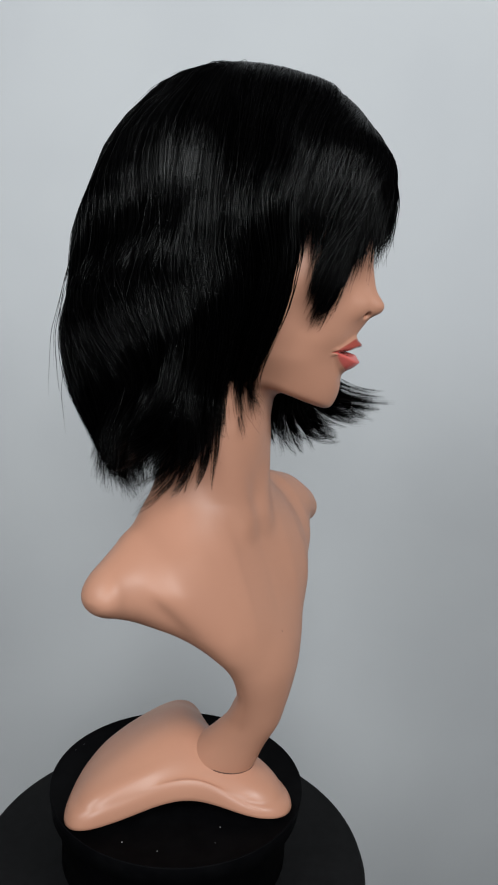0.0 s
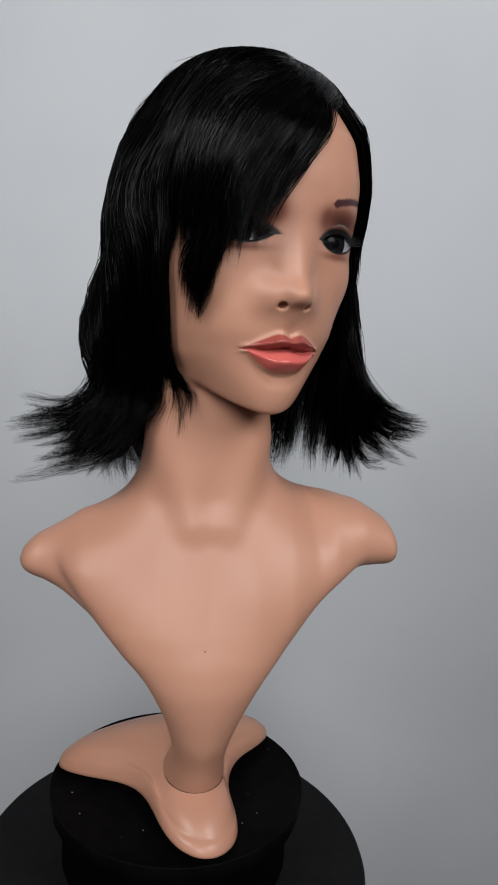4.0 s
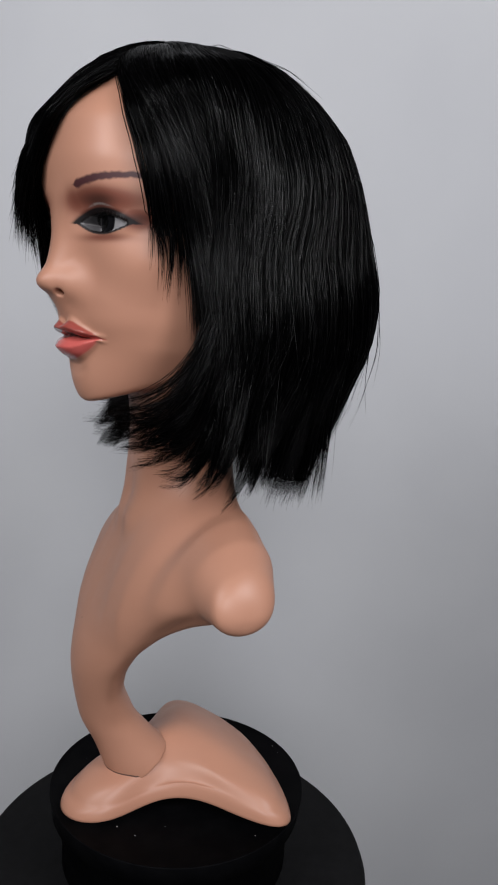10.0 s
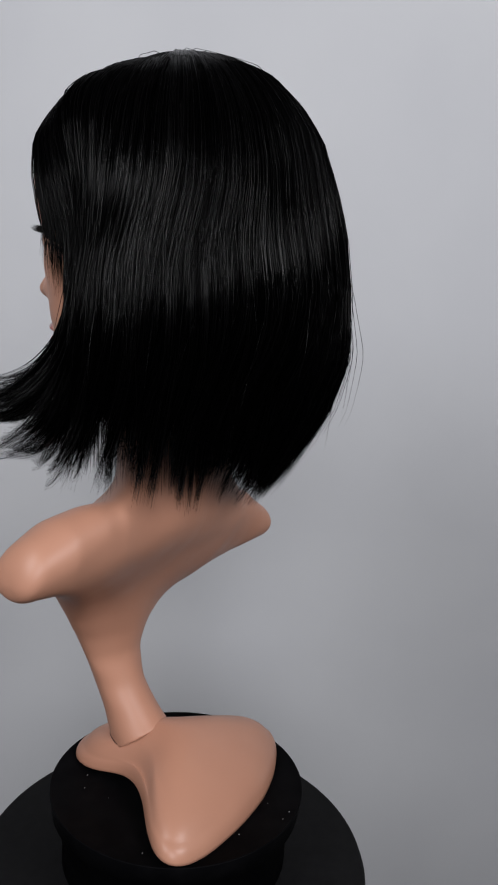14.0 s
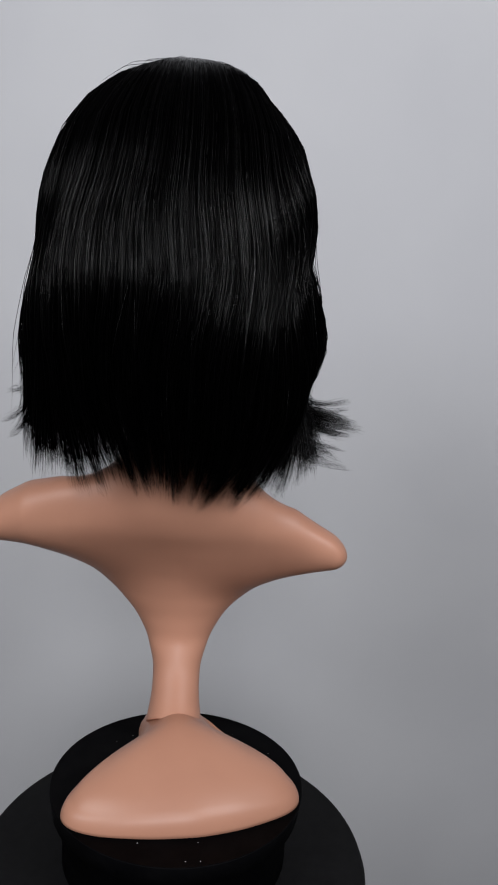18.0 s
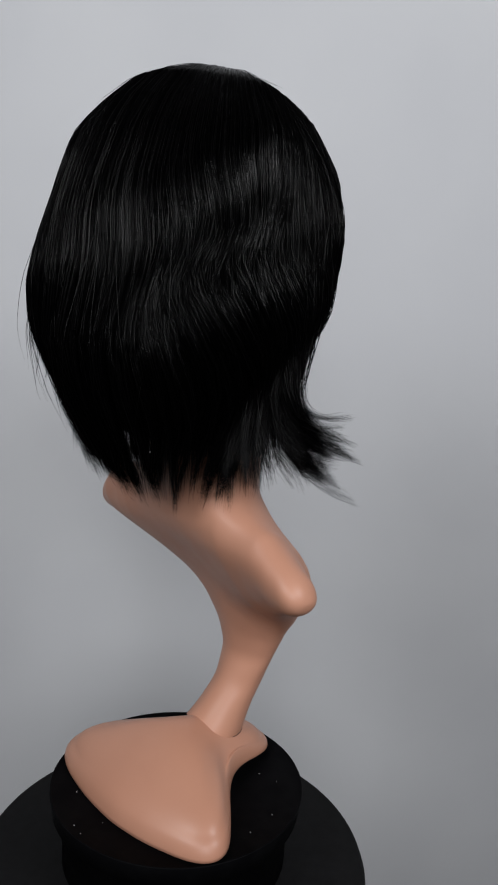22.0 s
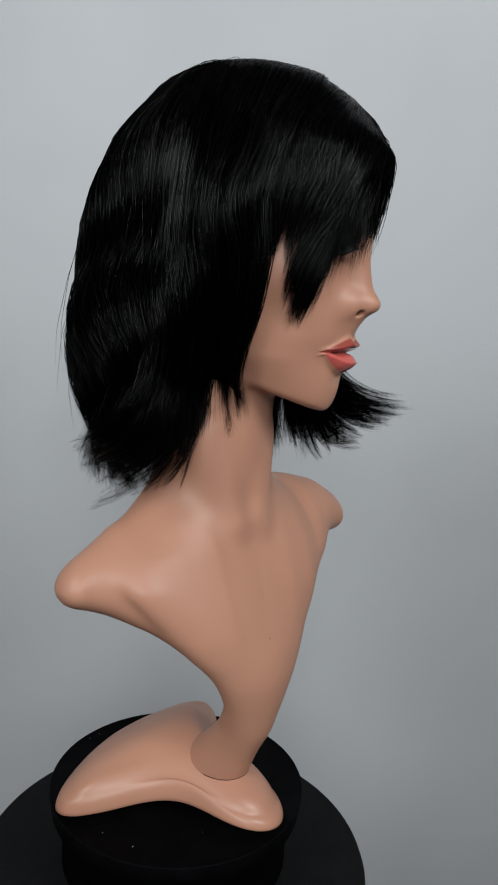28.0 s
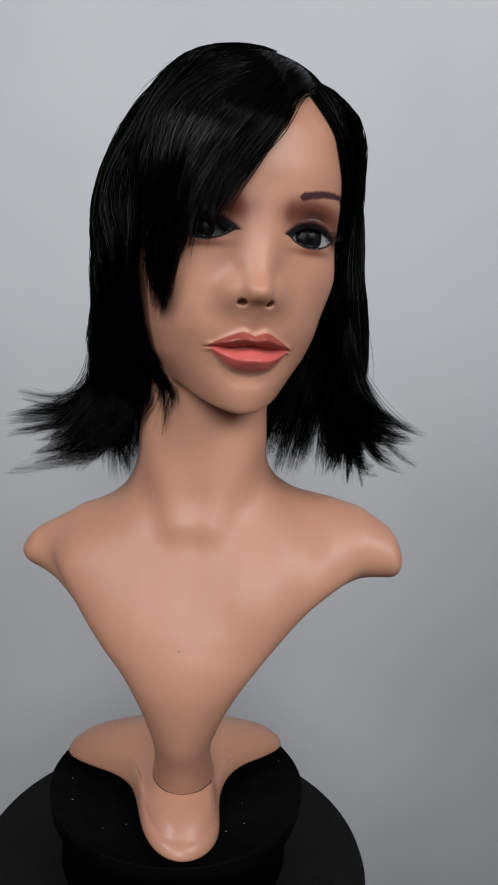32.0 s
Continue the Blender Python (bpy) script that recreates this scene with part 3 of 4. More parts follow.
FULL_RIGHT = [(-0.059, -0.058, -0.12, -0.09, -0.245, -0.235, 0.0, 0.08), (-0.122, -0.139, 0.029, 0.095, 0.174, 0.12, 0.03, 0.06), (-0.174, -0.214, -0.034, 0.052, 0.31, 0.38, 0.25, 0.18)]
FULL_FACE = [(-0.196, -0.245, -0.029, 0.097, 0.153, 0.24, 0.3, 0.3), (-0.221, -0.274, 0.034, 0.13, 0.15, 0.17, 0.2, 0.22), (-0.179, -0.183, 0.02, 0.10, 0.15, 0.16, 0.15, 0.16)]


def fullness_table():
    rows = np.array(FULL_LEFT + FULL_BACK + FULL_RIGHT + FULL_FACE)
    fine = np.stack([np.interp(np.arange(0, 360, 3.0), np.arange(0, 361, 30), np.r_[c, c[0]]) for c in rows.T], 1)
    fine = np.stack([np.interp(np.linspace(0, 1, 101), FULL_ARC, r) for r in fine])
    k = np.hanning(11)[1:-1]
    k /= k.sum()
    fine = sum(w * np.roll(fine, i - 4, 0) for i, w in enumerate(k))
    wide = np.pad(fine, ((0, 0), (4, 4)), mode="edge")
    return sum(w * wide[:, i:i + 101] for i, w in enumerate(k))


FULL = fullness_table()


def fullness(psi, arc):
    p = (np.degrees(psi) % 360) / 3.0
    i = np.floor(p).astype(int)
    u = p - i
    a = np.clip(arc, 0, 1) * 100
    j = np.minimum(a.astype(int), 99)
    v = a - j
    i, k = i % 120, (i + 1) % 120
    return FULL[i, j] * (1 - u) * (1 - v) + FULL[k, j] * u * (1 - v) + FULL[i, j + 1] * (1 - u) * v + FULL[k, j + 1] * u * v


def hair_point(psi, arc, k=1.0):
    psi, arc = np.broadcast_arrays(np.asarray(psi, float), np.asarray(arc, float))
    k = k + fullness(psi, arc)
    deg = np.degrees(psi)
    deg = (deg + 90) % 360 - 90    # -90 is the face, 90 the back
    w = step01(0.0, 0.75, np.sin(psi))
    r = (np.interp(arc, *RHO) * (1 - w) + np.interp(arc, *RHO_BACK) * w) * k
    low = step01(0.22, 0.60, arc)
    # the front edges tuck in against the cheeks, and the right side draws in over the shoulder
    tuck = 0.29 * step01(2, -36, deg) + 0.27 * step01(192, 222, deg)
    dip = (0.12 * step01(120, 175, deg) + 0.25 * np.exp(-((deg - 202) / 15) ** 2)) * np.exp(-((arc - 0.775) / 0.085) ** 2)
    r = r * (1 - tuck * low - dip)
    # fuller behind the cheeks, flatter at the back of the crown
    mid = np.exp(-((arc - 0.52) / 0.20) ** 2)
    r = r * (1 + 0.15 * np.exp(-((deg - 193) / 15) ** 2) * np.exp(-((arc - 0.47) / 0.17) ** 2) + 0.015 * np.exp(-((deg - 6) / 26) ** 2) * np.exp(-((arc - 0.60) / 0.13) ** 2)
             + 0.035 * np.exp(-((deg - 128) / 24) ** 2) * mid - 0.055 * np.exp(-((deg - 88) / 26) ** 2) * np.exp(-((arc - 0.38) / 0.18) ** 2)
             - 0.09 * np.exp(-((deg - 42) / 30) ** 2) * step01(0.62, 0.95, arc) - 0.06 * np.exp(-((deg - 206) / 20) ** 2) * np.exp(-((arc - 0.28) / 0.12) ** 2)
             - (0.085 * np.exp(-(np.maximum(deg - 2, 0) / 20) ** 2) + 0.055 * step01(4, -16, deg)) * np.exp(-((arc - 0.34) / 0.25) ** 2) - 0.04 * np.exp(-((deg - 56) / 32) ** 2) * np.exp(-((arc - 0.26) / 0.13) ** 2)
             + 0.05 * np.exp(-((deg - 52) / 20) ** 2) * np.exp(-((arc - 0.62) / 0.14) ** 2))
    up = np.clip(1 - arc / 0.45, 0, 1) ** 1.4
    rx = np.where(np.cos(psi) > 0, HAIR_LEFT, HAIR_RIGHT)
    ry = np.where(np.sin(psi) < 0, HAIR_FRONT, HAIR_BACK)
    return np.stack([HAIR_C[0] + (APEX[0] - HAIR_C[0]) * up + r * rx * np.cos(psi),
                     HAIR_C[1] + (APEX[1] - HAIR_C[1]) * up + r * ry * np.sin(psi), np.interp(arc, *HGT)], -1)


def strand_mesh(paths, radius):
    """Three-sided tapered tubes along paths of shape (count, points, 3)."""
    n, m, _ = paths.shape
    tan = np.gradient(paths, axis=1)
    tan /= np.linalg.norm(tan, axis=-1, keepdims=True) + 1e-9
    ref = paths - np.array([HAIR_C[0], HAIR_C[1], 3.6])
    side = np.cross(tan, ref)
    side /= np.linalg.norm(side, axis=-1, keepdims=True) + 1e-9
    up = np.cross(side, tan)
    taper = np.interp(np.linspace(0, 1, m), [0, 0.1, 0.7, 1], [0.7, 1, 0.95, 0.10])[None, :, None] * radius
    ring = [paths + taper * (math.cos(a) * side + math.sin(a) * up) for a in (math.radians(90), math.radians(210), math.radians(330))]
    verts = np.stack(ring, 2).reshape(-1, 3)
    i = np.arange(n)[:, None, None] * m * 3 + np.arange(m - 1)[None, :, None] * 3
    k = np.arange(3)[None, None, :]
    kk = (k + 1) % 3
    faces = np.stack([i + k, i + kk, i + 3 + kk, i + 3 + k], -1).reshape(-1, 4)
    return verts, faces


def add_mesh(name, verts, faces, material, parent, label=""):
    me = bpy.data.meshes.new(name)
    verts = np.asarray(verts, np.float32) * DM
    faces = np.asarray(faces, np.int32)
    me.vertices.add(len(verts))
    me.vertices.foreach_set("co", verts.ravel())
    me.loops.add(faces.size)
    me.loops.foreach_set("vertex_index", faces.ravel())
    me.polygons.add(len(faces))
    me.polygons.foreach_set("loop_start", np.arange(0, faces.size, 4, dtype=np.int32))
    me.polygons.foreach_set("use_smooth", np.ones(len(faces), bool))
    me.update(calc_edges=True)
    me.validate()
    me.materials.append(material)
    ob = new(name, me)
    ob.parent = parent
    if label:
        ob["label"] = label
    return ob


def clear_of_head(p, gap):
    """Moves points that lie nearer to the head than gap out to that distance."""
    flat = p.reshape(-1, 3).copy()
    gap = np.broadcast_to(gap, p.shape[:-1]).reshape(-1)
    near = np.where((flat[:, 2] > 3.05) & (flat[:, 2] < 5.45))[0]
    for _ in range(3):
        q = flat[near].T
        d = head_field(q)
        low = d < gap[near]
        if not low.any():
            break
        near, q, d = near[low], q[:, low], d[low]
        g = np.stack([head_field(q + np.array(e)[:, None]) - d for e in ((0.012, 0, 0), (0, 0.012, 0), (0, 0, 0.012))], -1)
        g /= np.linalg.norm(g, axis=-1, keepdims=True) + 1e-6
        flat[near] += g * (gap[near] - d)[:, None]
    return flat.reshape(p.shape)


def flick(psi):
    """How far the ends turn outwards, by direction."""
    d = np.degrees(psi) % 360
    left = np.exp(-((((d - 328) + 180) % 360 - 180) / 28) ** 2)
    right = np.exp(-((d - 180) / 26) ** 2) * (1 - step01(190, 208, d))
    return 0.16 * left + 0.18 * right


def make_wig():
    rng = np.random.default_rng(7)
    wig = new("wig")
    tagged(wig, "black synthetic bob wig with side parting and flicked ends", "wig")
    U = np.linspace(0, 1, 22)
    FLICK_U = np.linspace(0, 1, 36) ** 0.72

    def lock(name, root_psi, root_arc, end_psi, end_arc, count, spread, depth, bend=1.6, tip_out=0.0, wave=0.0, radius=0.0032, gather=0.88, jitter=0.010, tip=None, gap=0.035, anchor=None, lift=0.0, curl=0.0):
        """Strands from a root on the crown to a shared end, that fan at the root and gather at the tip."""
        a = np.clip(rng.normal(0, 1, count), -1.8, 1.8)
        b = rng.uniform(0, 1, count)
        k = depth[0] + (depth[1] - depth[0]) * b + rng.normal(0, 0.006)
        rp = root_psi + a * spread * 0.5
        ra = np.clip(root_arc + rng.normal(0, 0.012, count), 0.0, 1)
        ep = end_psi + a * spread + rng.normal(0, 0.012, count)
        ea = end_arc + np.clip(rng.normal(0, jitter, count), -2.2 * jitter, 1.4 * jitter) - 0.024 * np.abs(a)
        s = (FLICK_U if tip is not None else U)[None, :]
        arc = ra[:, None] + (ea - ra)[:, None] * s
        turn = 1 - (1 - s) ** bend if bend > 1 else s ** 3
        pull = np.clip((s - 0.52) / 0.48, 0, 1) ** 1.4
        psi = rp[:, None] + (ep - rp)[:, None] * turn
        psi = psi + (end_psi - ep)[:, None] * pull * gather
        psi = psi + wave * np.sin(s * 18 + end_psi * 2) * np.clip((s - 0.36) / 0.25, 0, 1)
        swell = 0.011 * np.sin(s * rng.uniform(5, 11) + rng.uniform(0, 6.3)) * np.clip(s * 4, 0, 1)
        swell = swell + 0.55 * max(wave - 0.012, 0.0) * np.sin(s * 18 + end_psi * 2 + 1.2) * np.clip((s - 0.36) / 0.25, 0, 1)
        if anchor is not None:
            swell = swell + 0.025 * np.sin(np.pi * np.clip(arc / 0.5, 0, 1))
        swell = swell + lift * step01(0.22, 0.58, arc)
        p = hair_point(psi, np.minimum(arc, 1.0), k[:, None] + swell)
        if anchor is not None:                     # rooted on the parting, merging into the fall of the hair
            m = 1 - step01(0.03, 0.50, arc)
            base = np.array(anchor) + rng.normal(0, 0.03, (count, 1)) * np.array((-0.25, 0.9, 0.35))
            p = p + m[..., None] * (base - p[:, 0])[:, None, :]
        over = np.maximum(arc - 1.0, 0) * 4.2
        p[..., 2] -= over
        out = (tip_out + rng.normal(0, 0.05, count)[:, None] * (np.abs(tip_out) + 0.2)) * np.clip((s - 0.74) / 0.26, 0, 1) ** 1.5
        p[..., 0] += out * np.cos(psi)
        p[..., 1] += out * np.sin(psi)
        p[..., 2] += np.maximum(out, 0) * 0.30
        p += rng.normal(0, 0.006, (count, 1, 3)) * s[..., None]
        if curl:                                   # each lock bends its own way towards the end, each hair a little more
            late = np.clip((s - 0.62) / 0.38, 0, 1)[..., None]
            p += curl * (late ** 2 * rng.normal(0, 1.0, 3) + late ** 3 * rng.normal(0, 0.30, (count, 1, 3))
                         + np.sin(late * rng.uniform(3.5, 6.5)) * late * rng.normal(0, 0.7, 3))
        if tip is not None:
            s0 = ((rng.uniform(0.70, 0.80) if tip[0] > 0 else rng.uniform(0.77, 0.87)) + rng.normal(0, 0.02, count))[:, None]
            w = np.clip((s - s0) / (1 - s0), 0, 1)[..., None] ** 1.9
            ends = p[:, -1]
            goal = np.array(tip) + (ends - ends.mean(0)) * 0.12
            p = p + w * ((goal - ends) * (rng.uniform(0.90, 1.03, count) - 0.08 * np.abs(a))[:, None])[:, None, :]
            u = np.clip((s - s0) / (1 - s0), 0, 1)
            level = 1 - (1 - u) ** ((rng.uniform(1.25, 2.0) if tip[0] > 0 else rng.uniform(1.0, 1.45)) + rng.normal(0, 0.10, count))[:, None]
            z0 = p[np.arange(count), np.argmax(u > 0, 1), 2][:, None]
            p[..., 2] = np.where(u > 0, z0 + (p[:, -1:, 2] - z0) * level, p[..., 2])
            p[..., 2] += np.sin(u * 3.1) * rng.normal(-0.03, 0.035) + u ** 3 * (rng.normal(0.02, 0.04) + rng.normal(0, 0.012, count))[:, None]
        p = clear_of_head(p, np.broadcast_to(gap + 0.06 * b[:, None], p.shape[:2]))
        v, f = strand_mesh(p, radius)
        return tagged(add_mesh(name, v, f, HAIR, wig), kind="stuff")

    # cap over the scalp and the dense inner fall of hair
    verts, faces = [], []
    na, npsi = 30, 96
    for i in range(na + 1):
        arc = (0.74) * i / na
        e = step01(0.10, 0.42, arc)
        p0 = math.radians(-78) * (1 - e) + math.radians(-34) * e
        p1 = math.radians(278) * (1 - e) + math.radians(208) * e
        for j in range(npsi + 1):
            psi = p0 + (p1 - p0) * j / npsi
            verts.append(hair_point(np.array(psi), np.array(arc), 0.93 + 0.035 * (1 - step01(0.02, 0.2, arc))))
    verts = clear_of_head(np.array(verts), 0.015)
    for i in range(na):
        for j in range(npsi):
            a = i * (npsi + 1) + j
            faces.append((a, a + 1, a + npsi + 2, a + npsi + 1))
    add_mesh("cap", verts, faces, CAP, wig, "dark inner cap and underlayer")

    # back and sides, lock by lock
    n = 132
    for i in range(n):
        deg = -29 + (215 + 29) * (i + 0.5) / n + rng.normal(0, 1.0)
        end = radians(deg)
        fl = float(flick(np.array(end)))
        at = hair_point(np.array(end), np.array(0.45))
        y0 = float(np.clip(0.95 * at[1] + 0.05, -0.95, -0.24))
        anchor = None if at[1] > 0.1 else [float(np.interp(y0, (-0.95, -0.8, -0.24), v)) for v in ((0.31, 0.26, 0.10), (-0.95, -0.8, -0.24), (5.05, 5.20, 5.40))]
        ends = np.interp(deg, [-40, -15, 20, 60, 90, 140, 170, 190, 205, 222], [2.96, 2.74, 2.62, 2.58, 2.53, 2.53, 2.63, 2.84, 3.08, 3.28])
        wave = 0.028 + 0.080 * math.exp(-((deg - 148) / 32) ** 2)
        sweep = -13 * math.exp(-((deg - 20) / 46) ** 2) + 11 * math.exp(-((deg - 146) / 26) ** 2) + 6 * float(step01(192, 212, deg))
        clump = radians(deg + sweep + (0.22 if deg < 150 else 0.45) * (round(deg / 7.5 + 0.3 * math.sin(deg * 0.11)) * 7.5 - deg) + rng.normal(0, 1.1))
        lock("back_lock" if 30 < deg < 150 else "side_lock", end, 0.03, clump, arc_at(ends) + np.clip(rng.normal(0, 0.024), -0.05, 0.03), 96, 0.050, (0.955, 1.03), bend=0.42, gather=rng.uniform(0.70, 0.92), jitter=0.009,
             anchor=anchor, tip_out=fl * rng.uniform(0.7, 1.25) - 0.10 * math.exp(-((deg - 75) / 50) ** 2), wave=wave, curl=0.030 + 0.025 * math.exp(-((deg - 25) / 70) ** 2) * (deg < 25) + 0.02 * (deg > 140))
    # the inner fall, a little shorter
    for i in range(84):
        deg = -29 + (213 + 29) * (i + 0.5) / 84
        end = radians(deg)
        at = hair_point(np.array(end), np.array(0.45))
        y0 = float(np.clip(0.95 * at[1] + 0.05, -0.95, -0.24))
        anchor = None if at[1] > 0.1 else [float(np.interp(y0, (-0.95, -0.8, -0.24), v)) for v in ((0.31, 0.26, 0.10), (-0.95, -0.8, -0.24), (5.02, 5.17, 5.36))]
        ends = np.interp(deg, [-40, -15, 20, 60, 90, 140, 170, 190, 205, 222], [3.02, 2.80, 2.70, 2.64, 2.54, 2.56, 2.70, 2.94, 3.16, 3.34])
        lock("inner_lock", end, 0.03, end, arc_at(ends), 74, 0.06, (0.88, 0.945), anchor=anchor, gather=0.3, jitter=0.03)
    # flicked ends, drawn out into points
    for deg, tip in ((-28, (1.10, -1.24, 3.04)), (-26, (1.20, -1.05, 2.94)), (-24, (1.21, -0.88, 2.80)), (-19, (1.16, -0.70, 2.74)), (-12, (1.14, -0.50, 2.68)), (-20, (0.93, -0.66, 2.70)), (-25, (0.86, -0.76, 2.76)), (-27, (0.80, -0.86, 2.80)), (-29, (0.84, -1.27, 3.07)),
                     (-29, (0.92, -1.20, 3.02)), (-28, (0.84, -1.10, 2.94)), (-27, (0.78, -0.98, 2.86)), (-29, (1.00, -1.30, 3.08)), (-27, (1.02, -1.12, 2.90)), (-24, (1.02, -0.92, 2.78)), (178, (-1.27, 0.05, 2.92)), (183, (-1.24, -0.03, 2.80)), (188, (-1.17, -0.11, 2.62)), (181, (-1.28, 0.01, 2.86)), (186, (-1.20, -0.07, 2.68)), (196, (-0.84, -0.28, 2.84)), (190, (-1.02, -0.20, 2.62)), (193, (-0.92, -0.26, 2.64)), (180, (-1.30, 0.04, 2.94))):
        end = radians(deg)
        left = deg < 90
        at = hair_point(np.array(end), np.array(0.45))
        y0 = float(np.clip(0.95 * at[1] + 0.05, -0.95, -0.24))
        anchor = [float(np.interp(y0, (-0.95, -0.8, -0.24), v)) for v in ((0.31, 0.26, 0.10), (-0.95, -0.8, -0.24), (5.05, 5.20, 5.40))]
        for _ in range(5):
            spot = [c + float(rng.normal(0, w)) for c, w in zip(tip, (0.08, 0.07, 0.07))]
            lock("flick_lock", end + rng.normal(0, 0.02), 0.03, end, arc_at(2.95 if left else 2.82), 36, 0.030, (0.95, 1.03), gather=0.3, tip=spot, radius=0.0032, anchor=anchor, jitter=0.004, curl=0.022)
    # fringe swept from the parting down over the right brow, in pointed clumps
    def parting(t):
        return [float(np.interp(t, (0, 0.5, 1), v)) for v in ((285.5, 288, 300), (0.242, 0.15, 0.05))]

    def tip_arc(deg):
        return float(np.interp(deg, (204, 212, 218, 224, 228, 231, 234, 238, 246, 252), (0.46, 0.50, 0.545, 0.595, 0.63, 0.595, 0.572, 0.552, 0.515, 0.468)))
    n = 96
    for i in range(n):
        t = ((i + rng.uniform(0, 1)) / n) ** 1.15
        deg, arc = parting(t)
        goal = min(float(np.interp(t + rng.normal(0, 0.08), (0, 0.4, 0.7, 1), (251, 238, 229, 214))), 251.5)
        lock("fringe_lock", radians(deg), arc, radians(goal), tip_arc(goal) + 0.008 + rng.normal(0, 0.014) - 0.08 * rng.uniform() ** 2, 40, 0.026, (0.965, 1.015), bend=1.15 + 1.5 * t, gather=0.95, jitter=0.016, gap=0.02, curl=0.012,
             lift=0.14 * float(step01(226, 238, goal)) * rng.uniform(0.35, 1.1))
    # hair that lies close over the crown on both sides of the parting
    for i in range(34):
        t = (i + rng.uniform(0, 1)) / 34
        deg, arc = parting(0.25 + 0.75 * t)
        lock("crown_lock", radians(deg), arc, radians(238 - 34 * t), 0.46 + 0.06 * t, 54, 0.07, (0.955, 0.99), bend=2.6 + 1.2 * t, gather=0.3, gap=0.02)
    for i in range(26):
        t = (i + rng.uniform(0, 1)) / 26
        deg, arc = parting(0.2 + 0.8 * t)
        lock("crown_lock", radians(deg), arc, radians(325 + 30 * t), 0.72 + 0.10 * t, 54, 0.07, (0.95, 0.985), bend=1.8 + 1.2 * t, gather=0.3, gap=0.02)
    # a longer pointed lock beside the cheek
    for i in range(20):
        off = 9.0 * (i / 19 - 0.55)
        lock("cheek_lock", radians(292), 0.12, radians(228 + off), 0.658 - 0.011 * abs(off) + rng.normal(0, 0.012), 44, 0.03, (0.975, 1.01), bend=1.5, gather=0.94, jitter=0.008, gap=0.02)
    # the left front edge: short blunt temple hair, then longer hair behind it
    for i in range(11):
        t = (i + rng.uniform(0, 1)) / 11
        deg, arc = parting(0.35 * t)
        lock("temple_lock", radians(deg + 1.5), arc - 0.005, radians(304.5 + 13 * t + rng.normal(0, 1.0)), 0.585 + 0.03 * t + rng.normal(0, 0.014), 24, 0.011, (0.955, 1.0), bend=1.35, gather=0.6, jitter=0.020, gap=0.015, curl=0.008)
    for i in range(24):
        t = (i + rng.uniform(0, 1)) / 24
        deg, arc = parting(0.25 + 0.65 * t)
        lock("temple_lock", radians(deg), arc, radians(325 + 12 * t), 0.68 + 0.18 * t + rng.normal(0, 0.02), 46, 0.03, (0.95, 1.0), bend=1.5 + 0.6 * t, gather=0.85, gap=0.02)
    # loose single hairs that stand off the outline
    paths = []
    for _ in range(90):
        end = rng.uniform(radians(-24), radians(205))
        a0, a1 = (0.02, rng.uniform(0.12, 0.3)) if rng.uniform() < 0.22 else (rng.uniform(0.3, 0.7), rng.uniform(0.74, 0.88))
        sway = rng.normal(0, 0.12)
        p = hair_point(end + sway * U, a0 + (a1 - a0) * U, 1.015 + U ** 2 * rng.uniform(0.01, 0.05 + 0.16 * (a0 > 0.25)))
        p[:, 2] += 0.05 * U * rng.uniform(0, 1)
        paths.append(p)
    v, f = strand_mesh(np.array(paths), 0.0022)
    tagged(add_mesh("loose_hairs", v, f, HAIR, wig), kind="stuff")
    return wig


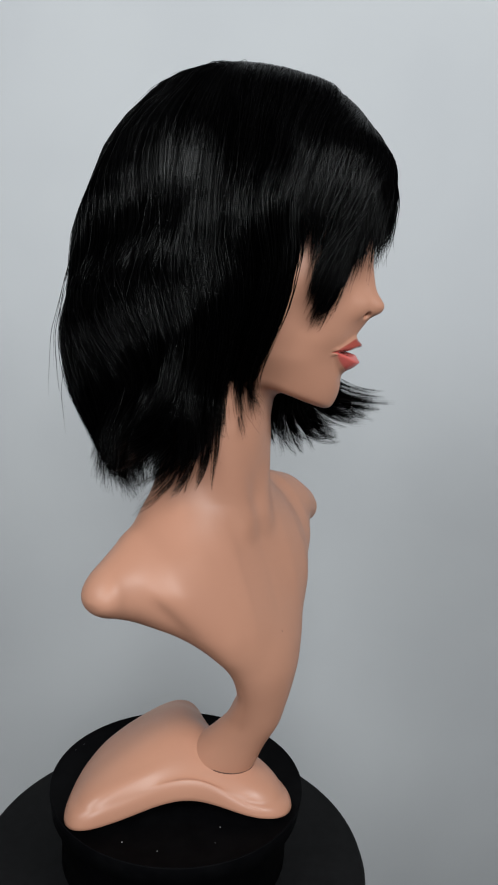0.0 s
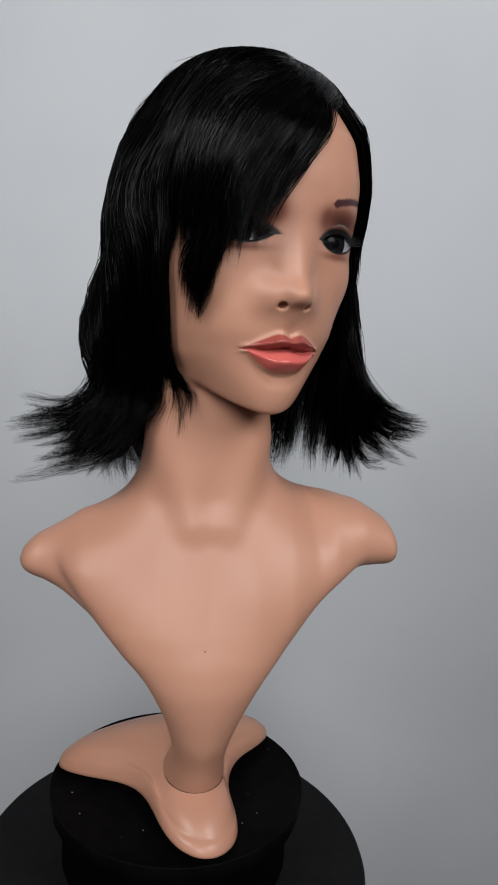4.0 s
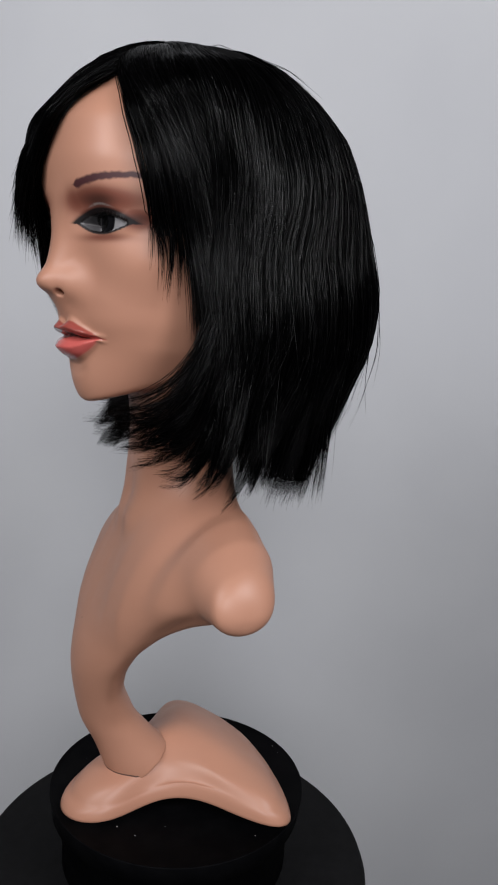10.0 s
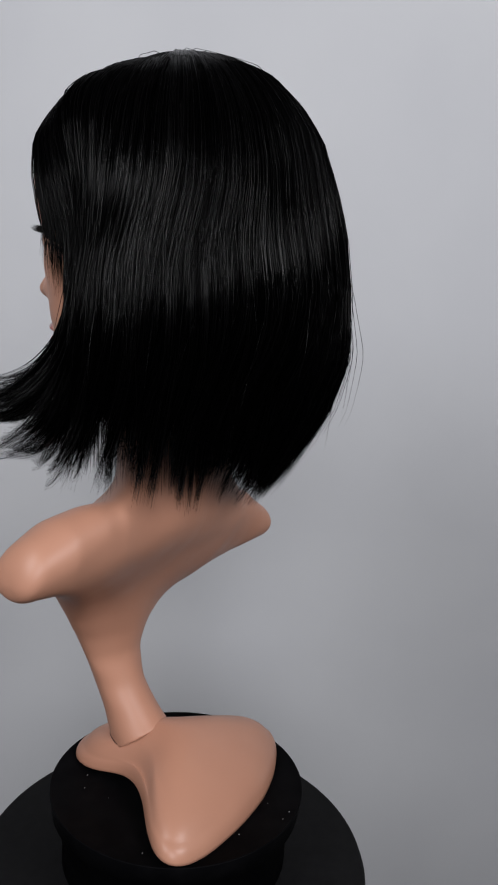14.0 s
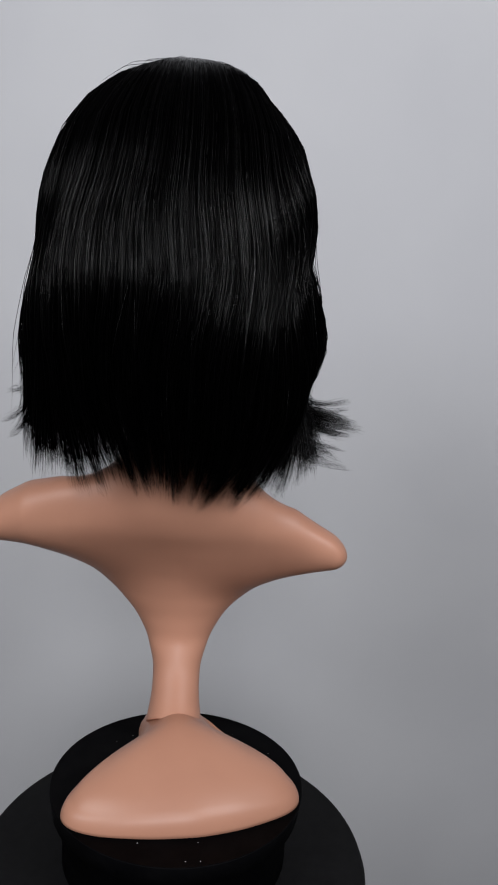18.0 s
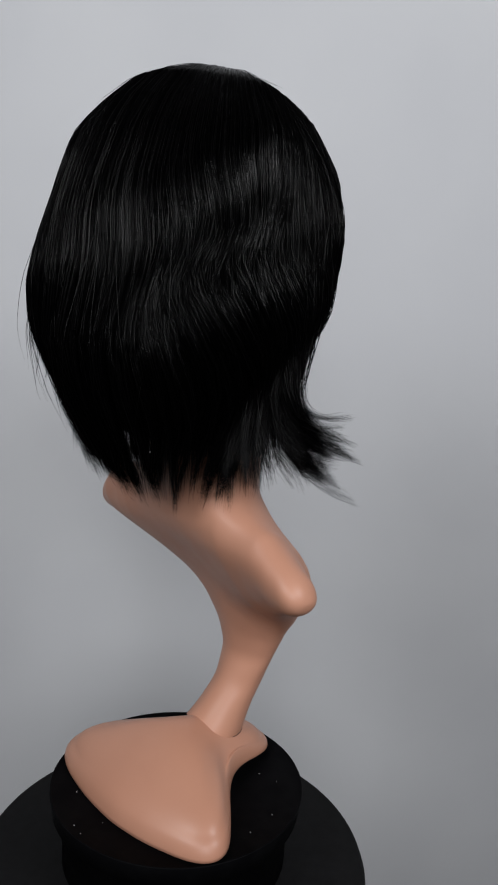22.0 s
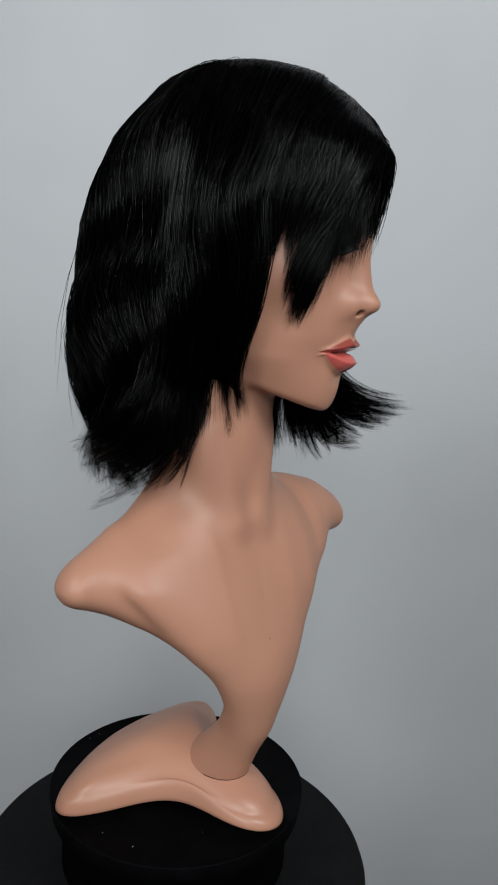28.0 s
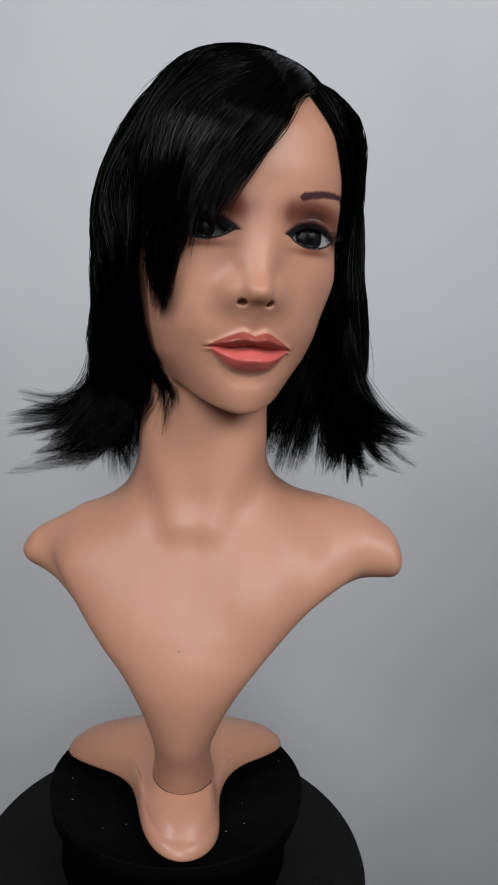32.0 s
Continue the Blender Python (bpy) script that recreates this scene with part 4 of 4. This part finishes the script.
# ---- turntable and stand ----
def make_turntable():
    table = new("turntable")
    table.location = (0, 0, TOP)
    tagged(table, "round matt black display turntable with a rimmed plate", "turntable")
    drum = lathe_bm([(0, -0.061), (0.088, -0.061), (0.090, -0.059), (0.090, -0.020), (0.092, -0.0185), (0, -0.0185)])
    part("drum", drum, PLATE, table, "black drum under the plate")
    plate = lathe_bm([(0, -0.018), (0.094, -0.018), (0.0985, -0.015), (0.1008, 0.0002), (0.1005, 0.0008), (0.0999, 0.0009), (0.0993, 0.0006), (0.0987, 0.0), (0.06, 0.0), (0, 0.0)])
    plate = part("plate", plate, PLATE, table, "turning black plate with a thin raised rim")
    rng = random.Random(3)
    for i in range(16):
        a, r = rng.uniform(0, 2 * math.pi), rng.uniform(0.055, 0.095)
        bm = bmesh.new()
        bmesh.ops.create_icosphere(bm, subdivisions=1, radius=rng.uniform(0.0003, 0.0006), matrix=pose(r * math.cos(a), r * math.sin(a), 0.0004) @ Matrix.Diagonal((1.3, 0.8, 0.6, 1)))
        part("dust_speck", bm, DUST, plate, "pale speck of dust")
    return table, plate


def make_stool():
    stool = new("stool")
    stool.location = (0, 0, 0)
    tagged(stool, "black round stool that carries the turntable", "stool")
    h = TOP - 0.0615
    part("seat", lathe_bm([(0, h - 0.05), (0.150, h - 0.05), (0.1555, h - 0.045), (0.1565, h - 0.006), (0.1545, h - 0.001), (0.152, h), (0, h)]), FELT, stool, "round black top")
    part("column", lathe_bm([(0, 0.03), (0.03, 0.03), (0.03, h - 0.052), (0, h - 0.052)], 48), PLATE, stool)
    part("foot_disc", lathe_bm([(0, 0.001), (0.19, 0.001), (0.195, 0.006), (0.19, 0.014), (0.05, 0.028), (0, 0.029)]), PLATE, stool)
    return stool


# ---- the room ----
def make_room():
    def slab(name, size, at, mat, label):
        bm = box_bm(size, at)
        me = bpy.data.meshes.new(name)
        bm.to_mesh(me)
        bm.free()
        me.materials.append(mat)
        tagged(new(name, me), label, "wall" if "wall" in name else name, kind="structure")
    slab("floor", (4.4, 4.4, 0.1), (0, -0.9, -0.05), FLOOR, "plain dark floor")
    slab("ceiling", (4.4, 4.4, 0.1), (0, -0.9, 2.75), CEIL, "plain dark ceiling")
    slab("wall_back", (4.2, 0.1, 2.7), (0, 0.70, 1.35), WALL, "plain cool grey painted wall behind the display")
    slab("wall_front", (4.2, 0.1, 2.7), (0, -2.95, 1.35), DARK, "plain dark grey wall")
    slab("wall_left", (0.1, 3.55, 2.7), (-2.15, -1.125, 1.35), DARK, "plain dark grey wall")
    slab("wall_right", (0.1, 3.55, 2.7), (2.15, -1.125, 1.35), DARK, "plain dark grey wall")


make_room()
stool = make_stool()
turntable, plate = make_turntable()
foot = make_foot()
bust = make_bust()
wig = make_wig()


def motions():
    for thing in (foot, bust, wig):
        walk(thing, [(t, pose(0, 0, TOP, 0, 0, a)) for t, a in TURN])
    walk(plate, [(t, pose(0, 0, 0, 0, 0, a)) for t, a in TURN])


motions()
